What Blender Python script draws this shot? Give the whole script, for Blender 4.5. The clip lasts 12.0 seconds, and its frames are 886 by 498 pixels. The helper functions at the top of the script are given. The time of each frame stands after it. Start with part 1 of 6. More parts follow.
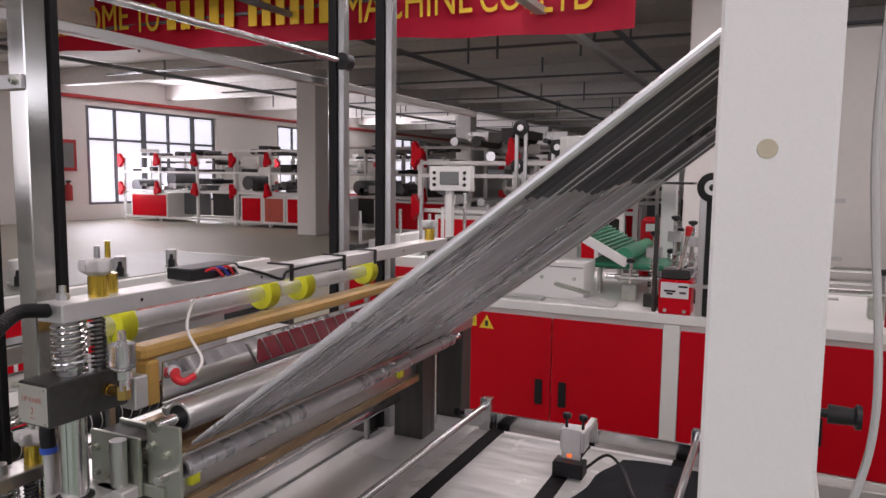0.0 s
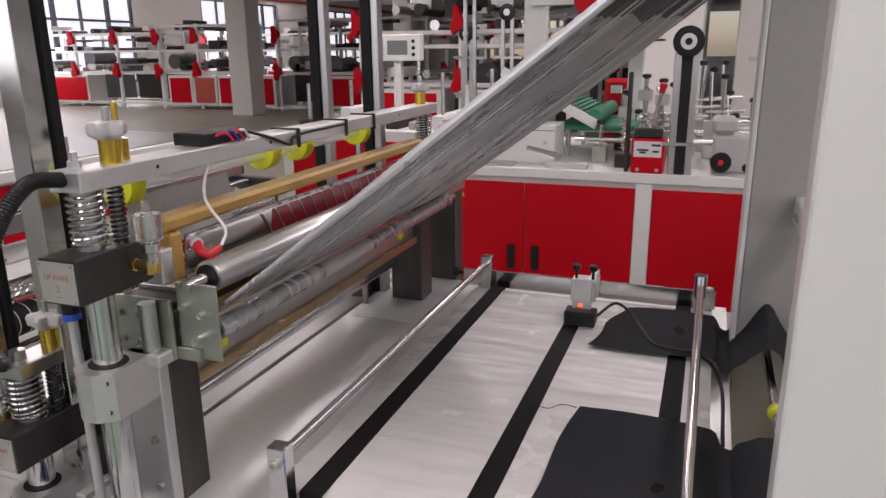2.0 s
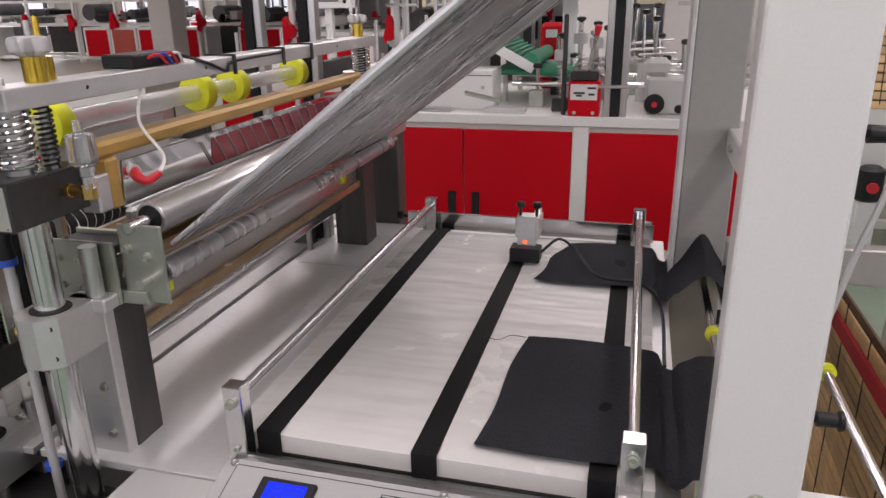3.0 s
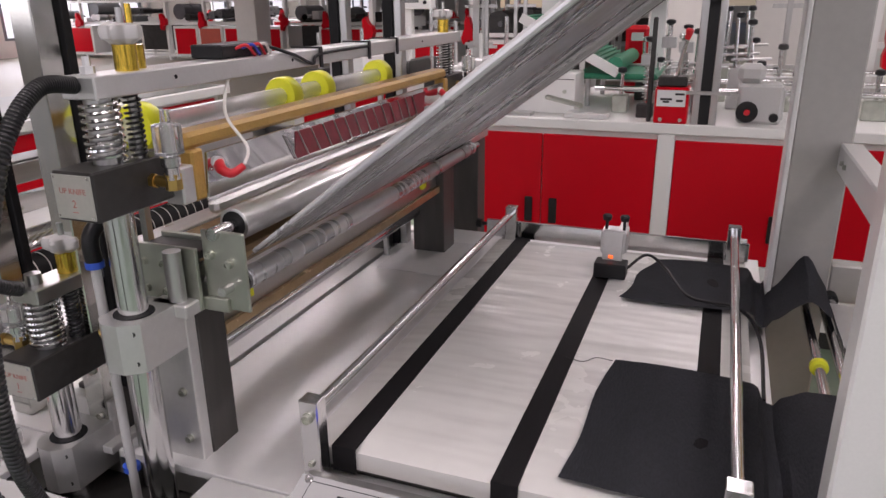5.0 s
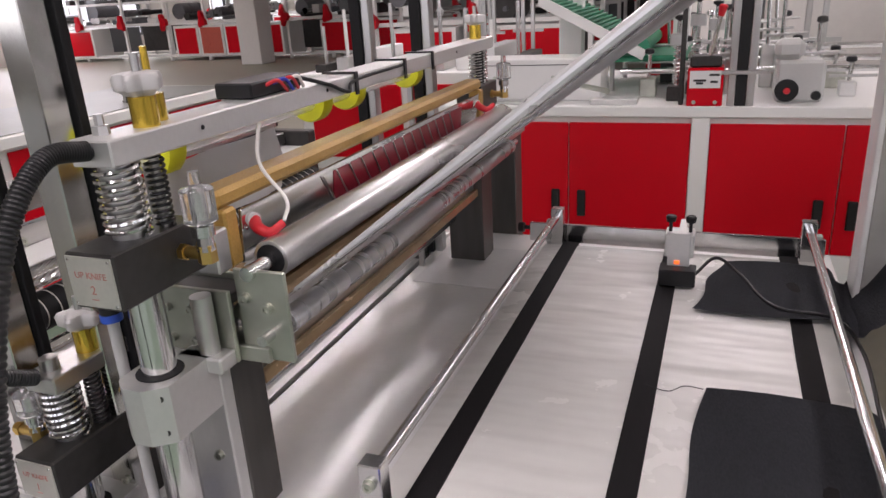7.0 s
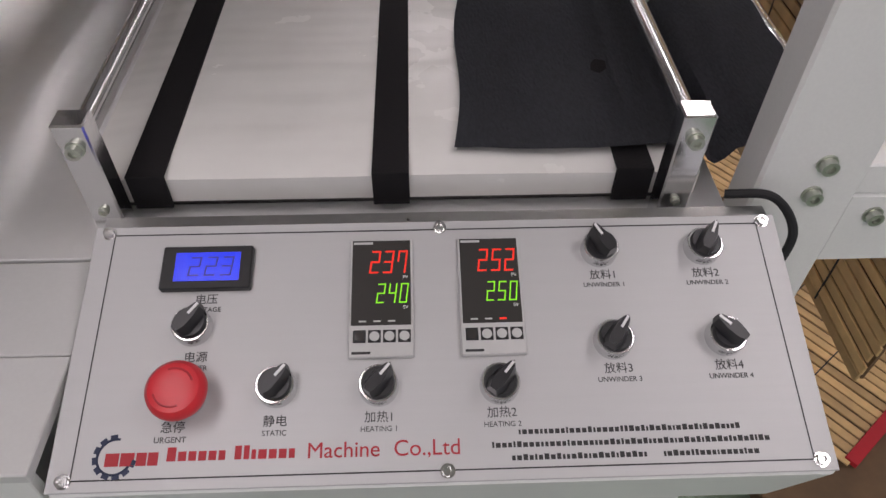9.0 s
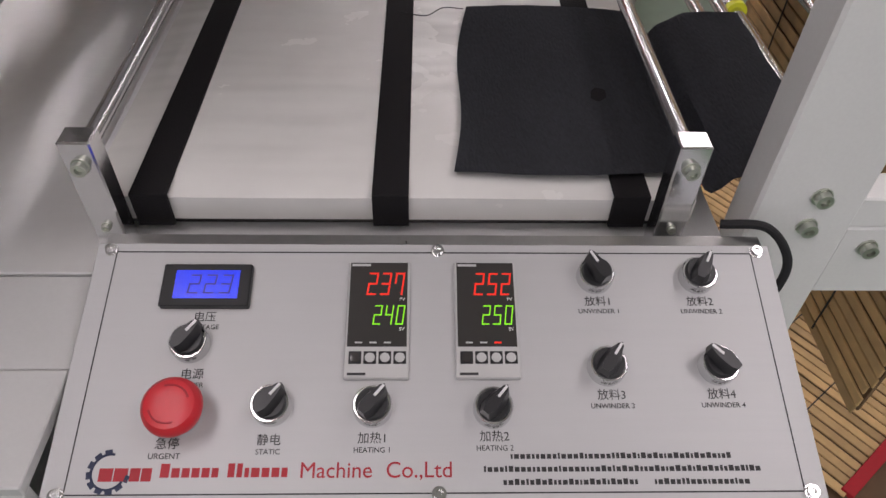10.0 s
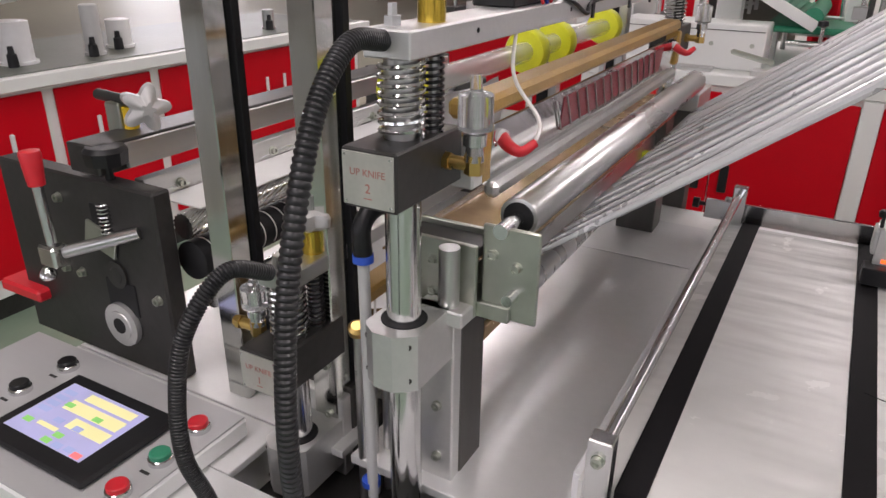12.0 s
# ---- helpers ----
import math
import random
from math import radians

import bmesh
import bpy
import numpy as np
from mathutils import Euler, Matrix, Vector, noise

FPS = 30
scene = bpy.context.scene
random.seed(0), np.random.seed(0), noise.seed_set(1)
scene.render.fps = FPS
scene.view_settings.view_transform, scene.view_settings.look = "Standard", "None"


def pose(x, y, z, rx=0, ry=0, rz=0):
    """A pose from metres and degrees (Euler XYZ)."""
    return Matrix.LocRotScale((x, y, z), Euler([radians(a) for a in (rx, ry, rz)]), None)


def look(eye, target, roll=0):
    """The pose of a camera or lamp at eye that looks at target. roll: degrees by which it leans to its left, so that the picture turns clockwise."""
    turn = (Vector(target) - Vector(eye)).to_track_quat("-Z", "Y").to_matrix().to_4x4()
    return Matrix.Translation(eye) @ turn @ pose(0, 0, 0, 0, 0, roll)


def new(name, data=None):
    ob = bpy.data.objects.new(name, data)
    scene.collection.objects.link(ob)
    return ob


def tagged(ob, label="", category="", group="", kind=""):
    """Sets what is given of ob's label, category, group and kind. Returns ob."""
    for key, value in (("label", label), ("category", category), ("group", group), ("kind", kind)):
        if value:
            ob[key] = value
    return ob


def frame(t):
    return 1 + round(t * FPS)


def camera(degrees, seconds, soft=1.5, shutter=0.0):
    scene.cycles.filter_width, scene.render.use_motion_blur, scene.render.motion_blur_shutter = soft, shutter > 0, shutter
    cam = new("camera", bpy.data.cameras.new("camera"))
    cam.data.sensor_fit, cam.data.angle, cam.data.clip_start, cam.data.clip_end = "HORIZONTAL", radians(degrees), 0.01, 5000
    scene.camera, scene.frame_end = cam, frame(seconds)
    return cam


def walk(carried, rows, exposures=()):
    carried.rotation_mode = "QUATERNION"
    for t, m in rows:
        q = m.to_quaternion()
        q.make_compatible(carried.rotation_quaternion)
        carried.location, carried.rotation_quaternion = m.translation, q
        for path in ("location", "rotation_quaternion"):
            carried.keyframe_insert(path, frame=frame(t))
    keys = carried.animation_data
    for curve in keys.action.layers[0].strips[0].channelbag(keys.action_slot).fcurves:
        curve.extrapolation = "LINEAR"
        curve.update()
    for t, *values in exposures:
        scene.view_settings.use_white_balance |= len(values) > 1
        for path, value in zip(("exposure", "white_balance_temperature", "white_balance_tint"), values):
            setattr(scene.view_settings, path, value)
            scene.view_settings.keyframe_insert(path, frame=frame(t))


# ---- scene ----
cam = camera(63.7, 12.0)
ROWS = [
    (0, (0.014, 0.026, 1.452), (-0.836, 1.825, 1.247), 0.7),
    (0.5, (-0.06, 0.018, 1.447), (-0.944, 1.795, 1.2), 0.2),
    (1, (-0.099, 0.013, 1.443), (-0.998, 1.775, 1.143), 0.0),
    (1.5, (-0.112, 0.015, 1.434), (-0.95, 1.787, 1.038), -0.3),
    (2, (-0.129, 0.016, 1.395), (-0.801, 1.822, 0.858), -0.6),
    (2.5, (-0.133, 0.007, 1.369), (-0.634, 1.832, 0.722), -1.0),
    (4.5, (-0.176, -0.003, 1.375), (-0.703, 1.804, 0.697), 0.2),
    (5, (-0.177, 0.04, 1.374), (-0.857, 1.802, 0.716), -0.7),
    (5.5, (-0.188, 0.096, 1.381), (-1.061, 1.782, 0.753), -1.7),
    (6, (-0.189, 0.12, 1.382), (-1.217, 1.725, 0.776), -2.5),
    (6.5, (-0.214, 0.133, 1.374), (-1.254, 1.723, 0.749), -3.0),
    (7, (-0.291, 0.148, 1.374), (-0.991, 1.891, 0.687), -3.4),
    (7.5, (-0.362, 0.156, 1.359), (-0.569, 1.927, 0.455), -2.8),
    (7.7, (-0.366, 0.167, 1.332), (-0.464, 1.861, 0.274), -2.0),
    (9.3, (-0.327, 0.241, 1.25), (-0.261, 1.597, -0.219), 0.9),
    (9.5, (-0.324, 0.239, 1.251), (-0.256, 1.599, -0.214), 1.2),
    (10, (-0.332, 0.235, 1.258), (-0.277, 1.637, -0.167), 1.8),
    (10.5, (-0.366, 0.198, 1.294), (-0.405, 1.725, 0.003), 1.8),
    (11, (-0.453, 0.146, 1.346), (-0.669, 1.795, 0.236), 2.1),
    (11.5, (-0.483, 0.105, 1.369), (-1.02, 1.79, 0.435), 1.8),
    (12, (-0.463, 0.105, 1.38), (-1.35, 1.705, 0.57), 0.7),
]
walk(cam, [(t, look(eye, target, roll)) for t, eye, target, roll in ROWS],
     exposures=[(0.0, -0.66, 6570, 28), (1.5, -0.66, 6570, 27), (2.5, -0.52, 6570, 25), (5.0, -0.54, 6570, 28), (6.4, -0.56, 6570, 27), (7.1, -0.40, 6570, 26), (8.8, -0.88, 6510, 24), (10.4, -0.88, 6510, 24), (11.4, -0.40, 6560, 23), (12.0, -0.42, 6560, 23)])

# ---- light ----
world = bpy.data.worlds.new("world")
scene.world = world
world.use_nodes = True
wn = world.node_tree.nodes
sky = wn.new("ShaderNodeTexSky")
sky.sky_type, sky.sun_disc = "NISHITA", False
sky.sun_elevation, sky.sun_rotation = radians(40), radians(300)
world.node_tree.links.new(sky.outputs["Color"], wn["Background"].inputs["Color"])
wn["Background"].inputs["Strength"].default_value = 0.12


def area_lamp(name, x, y, z, target, wide, high, watts, colour=(1, 1, 1)):
    data = bpy.data.lights.new(name, "AREA")
    data.shape, data.size, data.size_y, data.energy, data.color = "RECTANGLE", wide, high, watts, colour
    ob = new(name, data)
    ob.matrix_world = look((x, y, z), target)
    return ob


# daylight at the west windows; east and south lights are unseen added fill
for y in (17.0, 27.0):
    area_lamp("window_light", -18.45, y, 2.3, (0, y, 2.0), 6.0, 3.0, 600, (0.95, 0.98, 1.0))
for y in (-4.0, 4.0, 12.0):
    area_lamp("window_light", 13.7, y, 2.3, (0, y, 1.6), 6.0, 2.6, 130, (0.95, 0.98, 1.0))
for x in (-12.0, -4.0, 4.0):
    area_lamp("window_light", x, -8.7, 2.4, (x, 0, 1.4), 6.0, 2.6, 130, (0.95, 0.98, 1.0))
# flat unseen lights under the slab, above the machines: x, y, width, length, watts
# out of view; rows y 4.6 and 6.6-6.7 follow deck reflections, others added fill
LAMPS = [(-1.4, -0.3, 0.6, 2.4, 60), (1.6, 0.2, 0.6, 2.4, 78), (-0.3, -2.4, 0.6, 2.4, 75), (-2.6, 4.6, 1.6, 0.4, 70), (-0.5, 4.6, 1.4, 0.4, 50), (2.4, 4.6, 1.6, 0.4, 50), (-2.9, 6.6, 2.0, 0.4, 70), (-0.3, 6.7, 1.6, 0.4, 50), (2.6, 6.7, 1.6, 0.4, 40), (-7.0, 5.6, 0.6, 2.4, 130), (-13.0, 10.5, 0.6, 2.4, 140)]
for x, y, wide, long, watts in LAMPS:
    area_lamp("ceiling_light", x, y, 3.80, (x, y + 0.001, 0), wide, long, watts, (1.0, 0.98, 0.95))

# ---- materials ----
MATS = {}


def material(name, colour, rough=0.5, metal=0.0, spread=0.12, grain=40.0, bump=0.0, stain=2.5, rough_var=0.12, stretch=(1, 1, 1), alpha=1.0, glow=None, trans=0.0, coat=0.0, island=0.0, spec=0.5, wave=None):
    """A procedural surface: base colour varied at two scales, roughness varied, fine relief."""
    m = bpy.data.materials.new(name)
    m.use_nodes = True
    nt = m.node_tree
    n, link = nt.nodes, nt.links.new
    b = n["Principled BSDF"]
    b.inputs["Metallic"].default_value = metal
    b.inputs["Alpha"].default_value = alpha
    b.inputs["Transmission Weight"].default_value = trans
    b.inputs["Coat Weight"].default_value = coat
    b.inputs["Specular IOR Level"].default_value = spec
    tc = n.new("ShaderNodeTexCoord")
    mp = n.new("ShaderNodeMapping")
    mp.inputs["Scale"].default_value = stretch
    link(tc.outputs["Object"], mp.inputs["Vector"])
    big, fine = n.new("ShaderNodeTexNoise"), n.new("ShaderNodeTexNoise")
    big.inputs["Scale"].default_value, big.inputs["Detail"].default_value = stain, 5
    fine.inputs["Scale"].default_value, fine.inputs["Detail"].default_value = grain, 4
    link(mp.outputs["Vector"], big.inputs["Vector"])
    link(mp.outputs["Vector"], fine.inputs["Vector"])
    mix = n.new("ShaderNodeMix")
    mix.data_type = "FLOAT"
    mix.inputs["Factor"].default_value = 0.4
    link(big.outputs["Fac"], mix.inputs[2])
    link(fine.outputs["Fac"], mix.inputs[3])
    ramp = n.new("ShaderNodeValToRGB")
    lo = [max(0, c * (1 - spread)) for c in colour]
    hi = [min(1, c * (1 + spread)) for c in colour]
    ramp.color_ramp.elements[0].color, ramp.color_ramp.elements[0].position = (*lo, 1), 0.3
    ramp.color_ramp.elements[1].color, ramp.color_ramp.elements[1].position = (*hi, 1), 0.7
    link(mix.outputs[0], ramp.inputs["Fac"])
    last = ramp.outputs["Color"]
    if island:
        info = n.new("ShaderNodeObjectInfo")
        hsv = n.new("ShaderNodeHueSaturation")
        mr0 = n.new("ShaderNodeMapRange")
        mr0.inputs["To Min"].default_value, mr0.inputs["To Max"].default_value = 1 - island, 1 + island
        link(info.outputs["Random"], mr0.inputs["Value"])
        link(mr0.outputs[0], hsv.inputs["Value"])
        link(last, hsv.inputs["Color"])
        last = hsv.outputs["Color"]
    link(last, b.inputs["Base Color"])
    mr = n.new("ShaderNodeMapRange")
    mr.inputs["To Min"].default_value, mr.inputs["To Max"].default_value = max(0.02, rough - rough_var), min(1, rough + rough_var)
    link(mix.outputs[0], mr.inputs["Value"])
    link(mr.outputs[0], b.inputs["Roughness"])
    if bump:
        bp = n.new("ShaderNodeBump")
        bp.inputs["Strength"].default_value, bp.inputs["Distance"].default_value = bump, 0.002
        link(fine.outputs["Fac"], bp.inputs["Height"])
        link(bp.outputs["Normal"], b.inputs["Normal"])
    if wave:
        # broad unevenness of the sheet: size along x and y, depth in metres
        wm, wt, wb = n.new("ShaderNodeMapping"), n.new("ShaderNodeTexNoise"), n.new("ShaderNodeBump")
        wm.inputs["Scale"].default_value = (wave[0], wave[1], 1)
        wt.inputs["Scale"].default_value, wt.inputs["Detail"].default_value = 1.0, 2
        link(tc.outputs["Object"], wm.inputs["Vector"])
        link(wm.outputs["Vector"], wt.inputs["Vector"])
        link(wt.outputs["Fac"], wb.inputs["Height"])
        wb.inputs["Strength"].default_value, wb.inputs["Distance"].default_value = 1.0, wave[2]
        if bump:
            link(wb.outputs["Normal"], bp.inputs["Normal"])
        else:
            link(wb.outputs["Normal"], b.inputs["Normal"])
    if glow:
        b.inputs["Emission Color"].default_value = (*glow[0], 1)
        b.inputs["Emission Strength"].default_value = glow[1]
    MATS[name] = m
    return m


steel = material("brushed_steel", (0.55, 0.55, 0.54), 0.3, 1.0, 0.1, 90, 0.05, 6, stretch=(1, 1, 0.08))
steel_y = material("brushed_steel_along", (0.58, 0.58, 0.57), 0.3, 1.0, 0.12, 90, 0.05, 6, stretch=(1, 0.06, 1))
chrome = material("chrome", (0.70, 0.70, 0.70), 0.16, 1.0, 0.05, 30, 0, 4, 0.05)
post_steel = material("polished_post_steel", (0.62, 0.63, 0.60), 0.1, 1.0, 0.15, 40, 0.03, 5, stretch=(1, 1, 0.15))
zinc = material("zinc_plate", (0.50, 0.52, 0.46), 0.36, 1.0, 0.2, 30, 0.05, 8)
alu = material("aluminium", (0.70, 0.70, 0.69), 0.42, 0.85, 0.06, 150, 0.08, 5)
deck_steel = material("deck_sheet", (0.82, 0.82, 0.81), 0.30, 0.35, 0.04, 60, 0, 2.2, 0.06, wave=(3, 2.5, 0.003))
dark_iron = material("dark_oxide_iron", (0.055, 0.053, 0.051), 0.42, 0.6, 0.25, 80, 0.1, 9)
black = material("black_plastic", (0.012, 0.012, 0.013), 0.4, 0, 0.3, 120, 0.1, 10, spec=0.35)
rubber = material("black_rubber", (0.014, 0.014, 0.015), 0.6, 0, 0.3, 60, 0.1, 6, spec=0.3)
white_paint = material("white_powder_coat", (0.78, 0.78, 0.76), 0.34, 0, 0.04, 300, 0.02, 1.5)
red_paint = material("red_enamel", (0.58, 0.002, 0.010), 0.34, 0, 0.10, 200, 0.02, 1.5, 0.06, spec=0.18)
red_plastic = material("red_plastic", (0.62, 0.02, 0.03), 0.35, 0, 0.15, 60, 0, 6)
brass = material("brass", (0.62, 0.42, 0.14), 0.3, 1.0, 0.15, 40, 0, 12)
ptfe = material("brown_glass_cloth_tape", (0.46, 0.28, 0.075), 0.32, 0.25, 0.25, 400, 0.2, 10)
ptfe_film = material("brown_coated_sheet", (0.42, 0.29, 0.16), 0.24, 0.45, 0.3, 40, 0.1, 9)
clear = material("clear_acrylic", (0.97, 0.98, 0.98), 0.06, 0, 0.01, 30, 0, 3, 0.03, trans=0.92)
oil = material("yellow_oil", (0.75, 0.5, 0.03), 0.15, 0, 0.1, 20, 0, 6, 0.05)
yellow = material("fluorescent_yellow_plastic", (0.80, 0.82, 0.03), 0.35, 0, 0.1, 40, 0, 5)
white_pad = material("white_silicone_pad", (0.72, 0.71, 0.68), 0.26, 0, 0.06, 25, 0.03, 3, 0.08, wave=(3, 14, 0.010))
white_poly = material("white_plastic", (0.72, 0.72, 0.72), 0.35, 0, 0.05, 40, 0, 5)
denim = material("black_denim", (0.048, 0.051, 0.060), 0.9, 0, 0.35, 420, 0.9, 9, 0.05, stretch=(1, 0.3, 1))
belt_cloth = material("black_webbing", (0.009, 0.008, 0.009), 0.75, 0, 0.3, 700, 0.4, 4, spec=0.25)
panel_alu = material("brushed_panel", (0.47, 0.47, 0.47), 0.5, 0.3, 0.03, 160, 0.05, 3, stretch=(0.05, 1, 1))
green_belt = material("green_pvc_belt", (0.02, 0.22, 0.12), 0.45, 0, 0.2, 80, 0.05, 5)
film_grey = material("grey_plastic_film", (0.52, 0.52, 0.53), 0.28, 0.7, 0.06, 40, 0.015, 5, stretch=(0.15, 1, 0.15))
black_strip = material("black_edge_strip", (0.012, 0.012, 0.013), 0.55, 0, 0.3, 80, 0.05, 6, spec=0.2)
film_pale = material("pale_film_edge_and_glint", (0.70, 0.70, 0.71), 0.3, 0.5, 0.05, 40, 0, 5)
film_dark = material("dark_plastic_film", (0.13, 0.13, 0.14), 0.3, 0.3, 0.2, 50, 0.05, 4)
floor_mat = material("concrete_floor", (0.25, 0.238, 0.180), 0.5, 0, 0.2, 6, 0.05, 0.35, 0.15)
green_floor = material("green_floor_paint", (0.22, 0.30, 0.22), 0.4, 0, 0.15, 12, 0.05, 0.8)
plaster = material("white_plaster", (0.72, 0.70, 0.67), 0.85, 0, 0.05, 12, 0.1, 0.4)
slab = material("ceiling_concrete", (0.74, 0.715, 0.69), 0.9, 0, 0.12, 8, 0.1, 0.5)
bamboo = material("bamboo_slat", (0.55, 0.36, 0.16), 0.5, 0, 0.35, 30, 0.1, 8, island=0.25)
banner_red = material("red_banner_cloth", (0.60, 0.012, 0.045), 0.7, 0, 0.1, 120, 0.1, 0.7)
banner_yellow = material("yellow_print", (0.75, 0.48, 0.03), 0.7, 0, 0.08, 80, 0, 3)
ink_black = material("black_ink", (0.02, 0.02, 0.02), 0.6, 0, 0.1, 50, 0, 5)
ink_red = material("red_ink", (0.42, 0.02, 0.03), 0.6, 0, 0.1, 50, 0, 5)
pipe_red = material("red_sprinkler_pipe", (0.42, 0.03, 0.03), 0.5, 0, 0.15, 20, 0, 2)
sky_glow = material("bright_sky", (0.9, 0.95, 1.0), 0.9, 0, 0.02, 2, 0, 0.2, glow=((0.93, 0.97, 1.0), 1.6))

grey_paint = material("light_grey_paint", (0.58, 0.58, 0.57), 0.36, 0, 0.04, 300, 0.02, 1.5)

# ---- mesh helpers ----


def box(bm, x0, x1, y0, y1, z0, z1, bevel=0.0, m=None):
    vs = bmesh.ops.create_cube(bm, size=1)["verts"]
    bmesh.ops.scale(bm, vec=(x1 - x0, y1 - y0, z1 - z0), verts=vs)
    bmesh.ops.translate(bm, vec=((x0 + x1) / 2, (y0 + y1) / 2, (z0 + z1) / 2), verts=vs)
    if m is not None:
        bmesh.ops.transform(bm, matrix=m, verts=vs)
    if bevel:
        es = list({e for v in vs for e in v.link_edges})
        bmesh.ops.bevel(bm, geom=es, offset=bevel, segments=1, affect="EDGES", profile=0.5)
    return bm


def rod(bm, a, b, r, seg=20, r2=None):
    a, b = Vector(a), Vector(b)
    d = b - a
    m = Matrix.Translation((a + b) / 2) @ d.to_track_quat("Z", "Y").to_matrix().to_4x4()
    bmesh.ops.create_cone(bm, cap_ends=True, segments=seg, radius1=r, radius2=r if r2 is None else r2, depth=d.length, matrix=m)
    return bm


def lathe(bm, base, axis, profile, seg=24):
    """Turned shape: profile of (distance along the axis, radius)."""
    base = Vector(base)
    m = Matrix.Translation(base) @ Vector(axis).to_track_quat("Z", "Y").to_matrix().to_4x4()
    rings = []
    for h, r in profile:
        rings.append([bm.verts.new(m @ Vector((r * math.cos(2 * math.pi * i / seg), r * math.sin(2 * math.pi * i / seg), h))) for i in range(seg)])
    for p, q in zip(rings, rings[1:]):
        for i in range(seg):
            bm.faces.new((p[i], p[(i + 1) % seg], q[(i + 1) % seg], q[i]))
    bm.faces.new(list(reversed(rings[0])))
    bm.faces.new(rings[-1])
    return bm


def sweep(bm, points, radius, seg=10, closed=False):
    """A tube along points; radius may be a function of the point's index."""
    pts = [Vector(p) for p in points]
    rings = []
    side = None
    for i, p in enumerate(pts):
        d = (pts[min(i + 1, len(pts) - 1)] - pts[max(i - 1, 0)]).normalized()
        if side is None:
            side = d.orthogonal().normalized()
        side = (side - d * side.dot(d)).normalized()
        up = d.cross(side)
        r = radius(i) if callable(radius) else radius
        rings.append([bm.verts.new(p + r * (math.cos(2 * math.pi * k / seg) * side + math.sin(2 * math.pi * k / seg) * up)) for k in range(seg)])
    for p, q in zip(rings, rings[1:]):
        for k in range(seg):
            bm.faces.new((p[k], p[(k + 1) % seg], q[(k + 1) % seg], q[k]))
    bm.faces.new(list(reversed(rings[0])))
    bm.faces.new(rings[-1])
    return bm


def smooth_path(ctrl, steps=10):
    """Catmull-Rom through control points."""
    c = [Vector(p) for p in ctrl]
    c = [2 * c[0] - c[1], *c, 2 * c[-1] - c[-2]]
    out = []
    for i in range(1, len(c) - 2):
        p0, p1, p2, p3 = c[i - 1:i + 3]
        for k in range(steps):
            t = k / steps
            out.append(0.5 * ((2 * p1) + (p2 - p0) * t + (2 * p0 - 5 * p1 + 4 * p2 - p3) * t * t + (3 * p1 - p0 - 3 * p2 + p3) * t ** 3))
    out.append(c[-2])
    return out


def spring(bm, base, height, radius, wire, turns, seg=6):
    n = int(turns * 18)
    pts = [Vector(base) + Vector((radius * math.cos(2 * math.pi * turns * i / n), radius * math.sin(2 * math.pi * turns * i / n), height * i / n)) for i in range(n + 1)]
    return sweep(bm, pts, wire, seg)


def root_of(ob):
    while ob.parent:
        ob = ob.parent
    return ob


def finish(bm, name, mat, shift):
    bmesh.ops.recalc_face_normals(bm, faces=bm.faces)
    bmesh.ops.translate(bm, vec=-Vector(shift), verts=bm.verts)
    me = bpy.data.meshes.new(name)
    bm.to_mesh(me)
    bm.free()
    me.materials.append(mat)
    for p in me.polygons:
        p.use_smooth = True
    me.set_sharp_from_angle(angle=radians(32))
    return me


def thing(name, at, label, category, group=""):
    ob = new(name)
    ob.empty_display_size = 0.05
    ob.location = at
    return tagged(ob, label, category, group)


def part(name, bm, mat, parent, label=""):
    """One mesh, built in world coordinates, under a thing or a part of it."""
    r = root_of(parent)
    ob = new(name, finish(bm, name, mat, r.location))
    ob.parent = parent
    return tagged(ob, label)


def single(name, bm, mat, label="", category="", group="", kind="", at=(0, 0, 0)):
    ob = new(name, finish(bm, name, mat, at))
    ob.location = at
    return tagged(ob, label, category, group, kind)


def B():
    return bmesh.new()


def bolt(parent, at, axis, r=0.006, mat=None, name="bolt"):
    bm = lathe(B(), at, axis, [(0, r * 1.25), (r * 0.25, r * 1.25), (r * 0.26, r), (r * 1.2, r), (r * 1.21, r * 0.55), (r * 0.7, r * 0.5)], 14)
    return part(name, bm, mat or zinc, parent)


def words(name, text, size, m, mat, parent=None, spread=1.0, align="CENTER", thin=0.0002):
    cu = bpy.data.curves.new(name, "FONT")
    cu.body, cu.size, cu.extrude, cu.align_x, cu.align_y, cu.space_character = text, size, thin, align, "CENTER", spread
    tmp = bpy.data.objects.new(name, cu)
    me = bpy.data.meshes.new_from_object(tmp)
    bpy.data.objects.remove(tmp)
    me.materials.clear()
    me.materials.append(mat)
    ob = new(name, me)
    if parent:
        m = Matrix.Translation(root_of(parent).location).inverted() @ m
    me.transform(m)
    if parent:
        ob.parent = parent
    return ob

# ---- hall ----
tagged(single("floor", box(B(), -60, 60, -60, 90, -0.3, 0.0), floor_mat), "grey concrete factory floor, worn and dusty", "floor", kind="structure")
tagged(single("painted_floor", box(B(), -3.2, 5.0, -4.0, 6.2, 0.0, 0.004), green_floor), "green painted floor zone under the machines", "floor", kind="structure")
WX, HZ = -18.7, 4.3


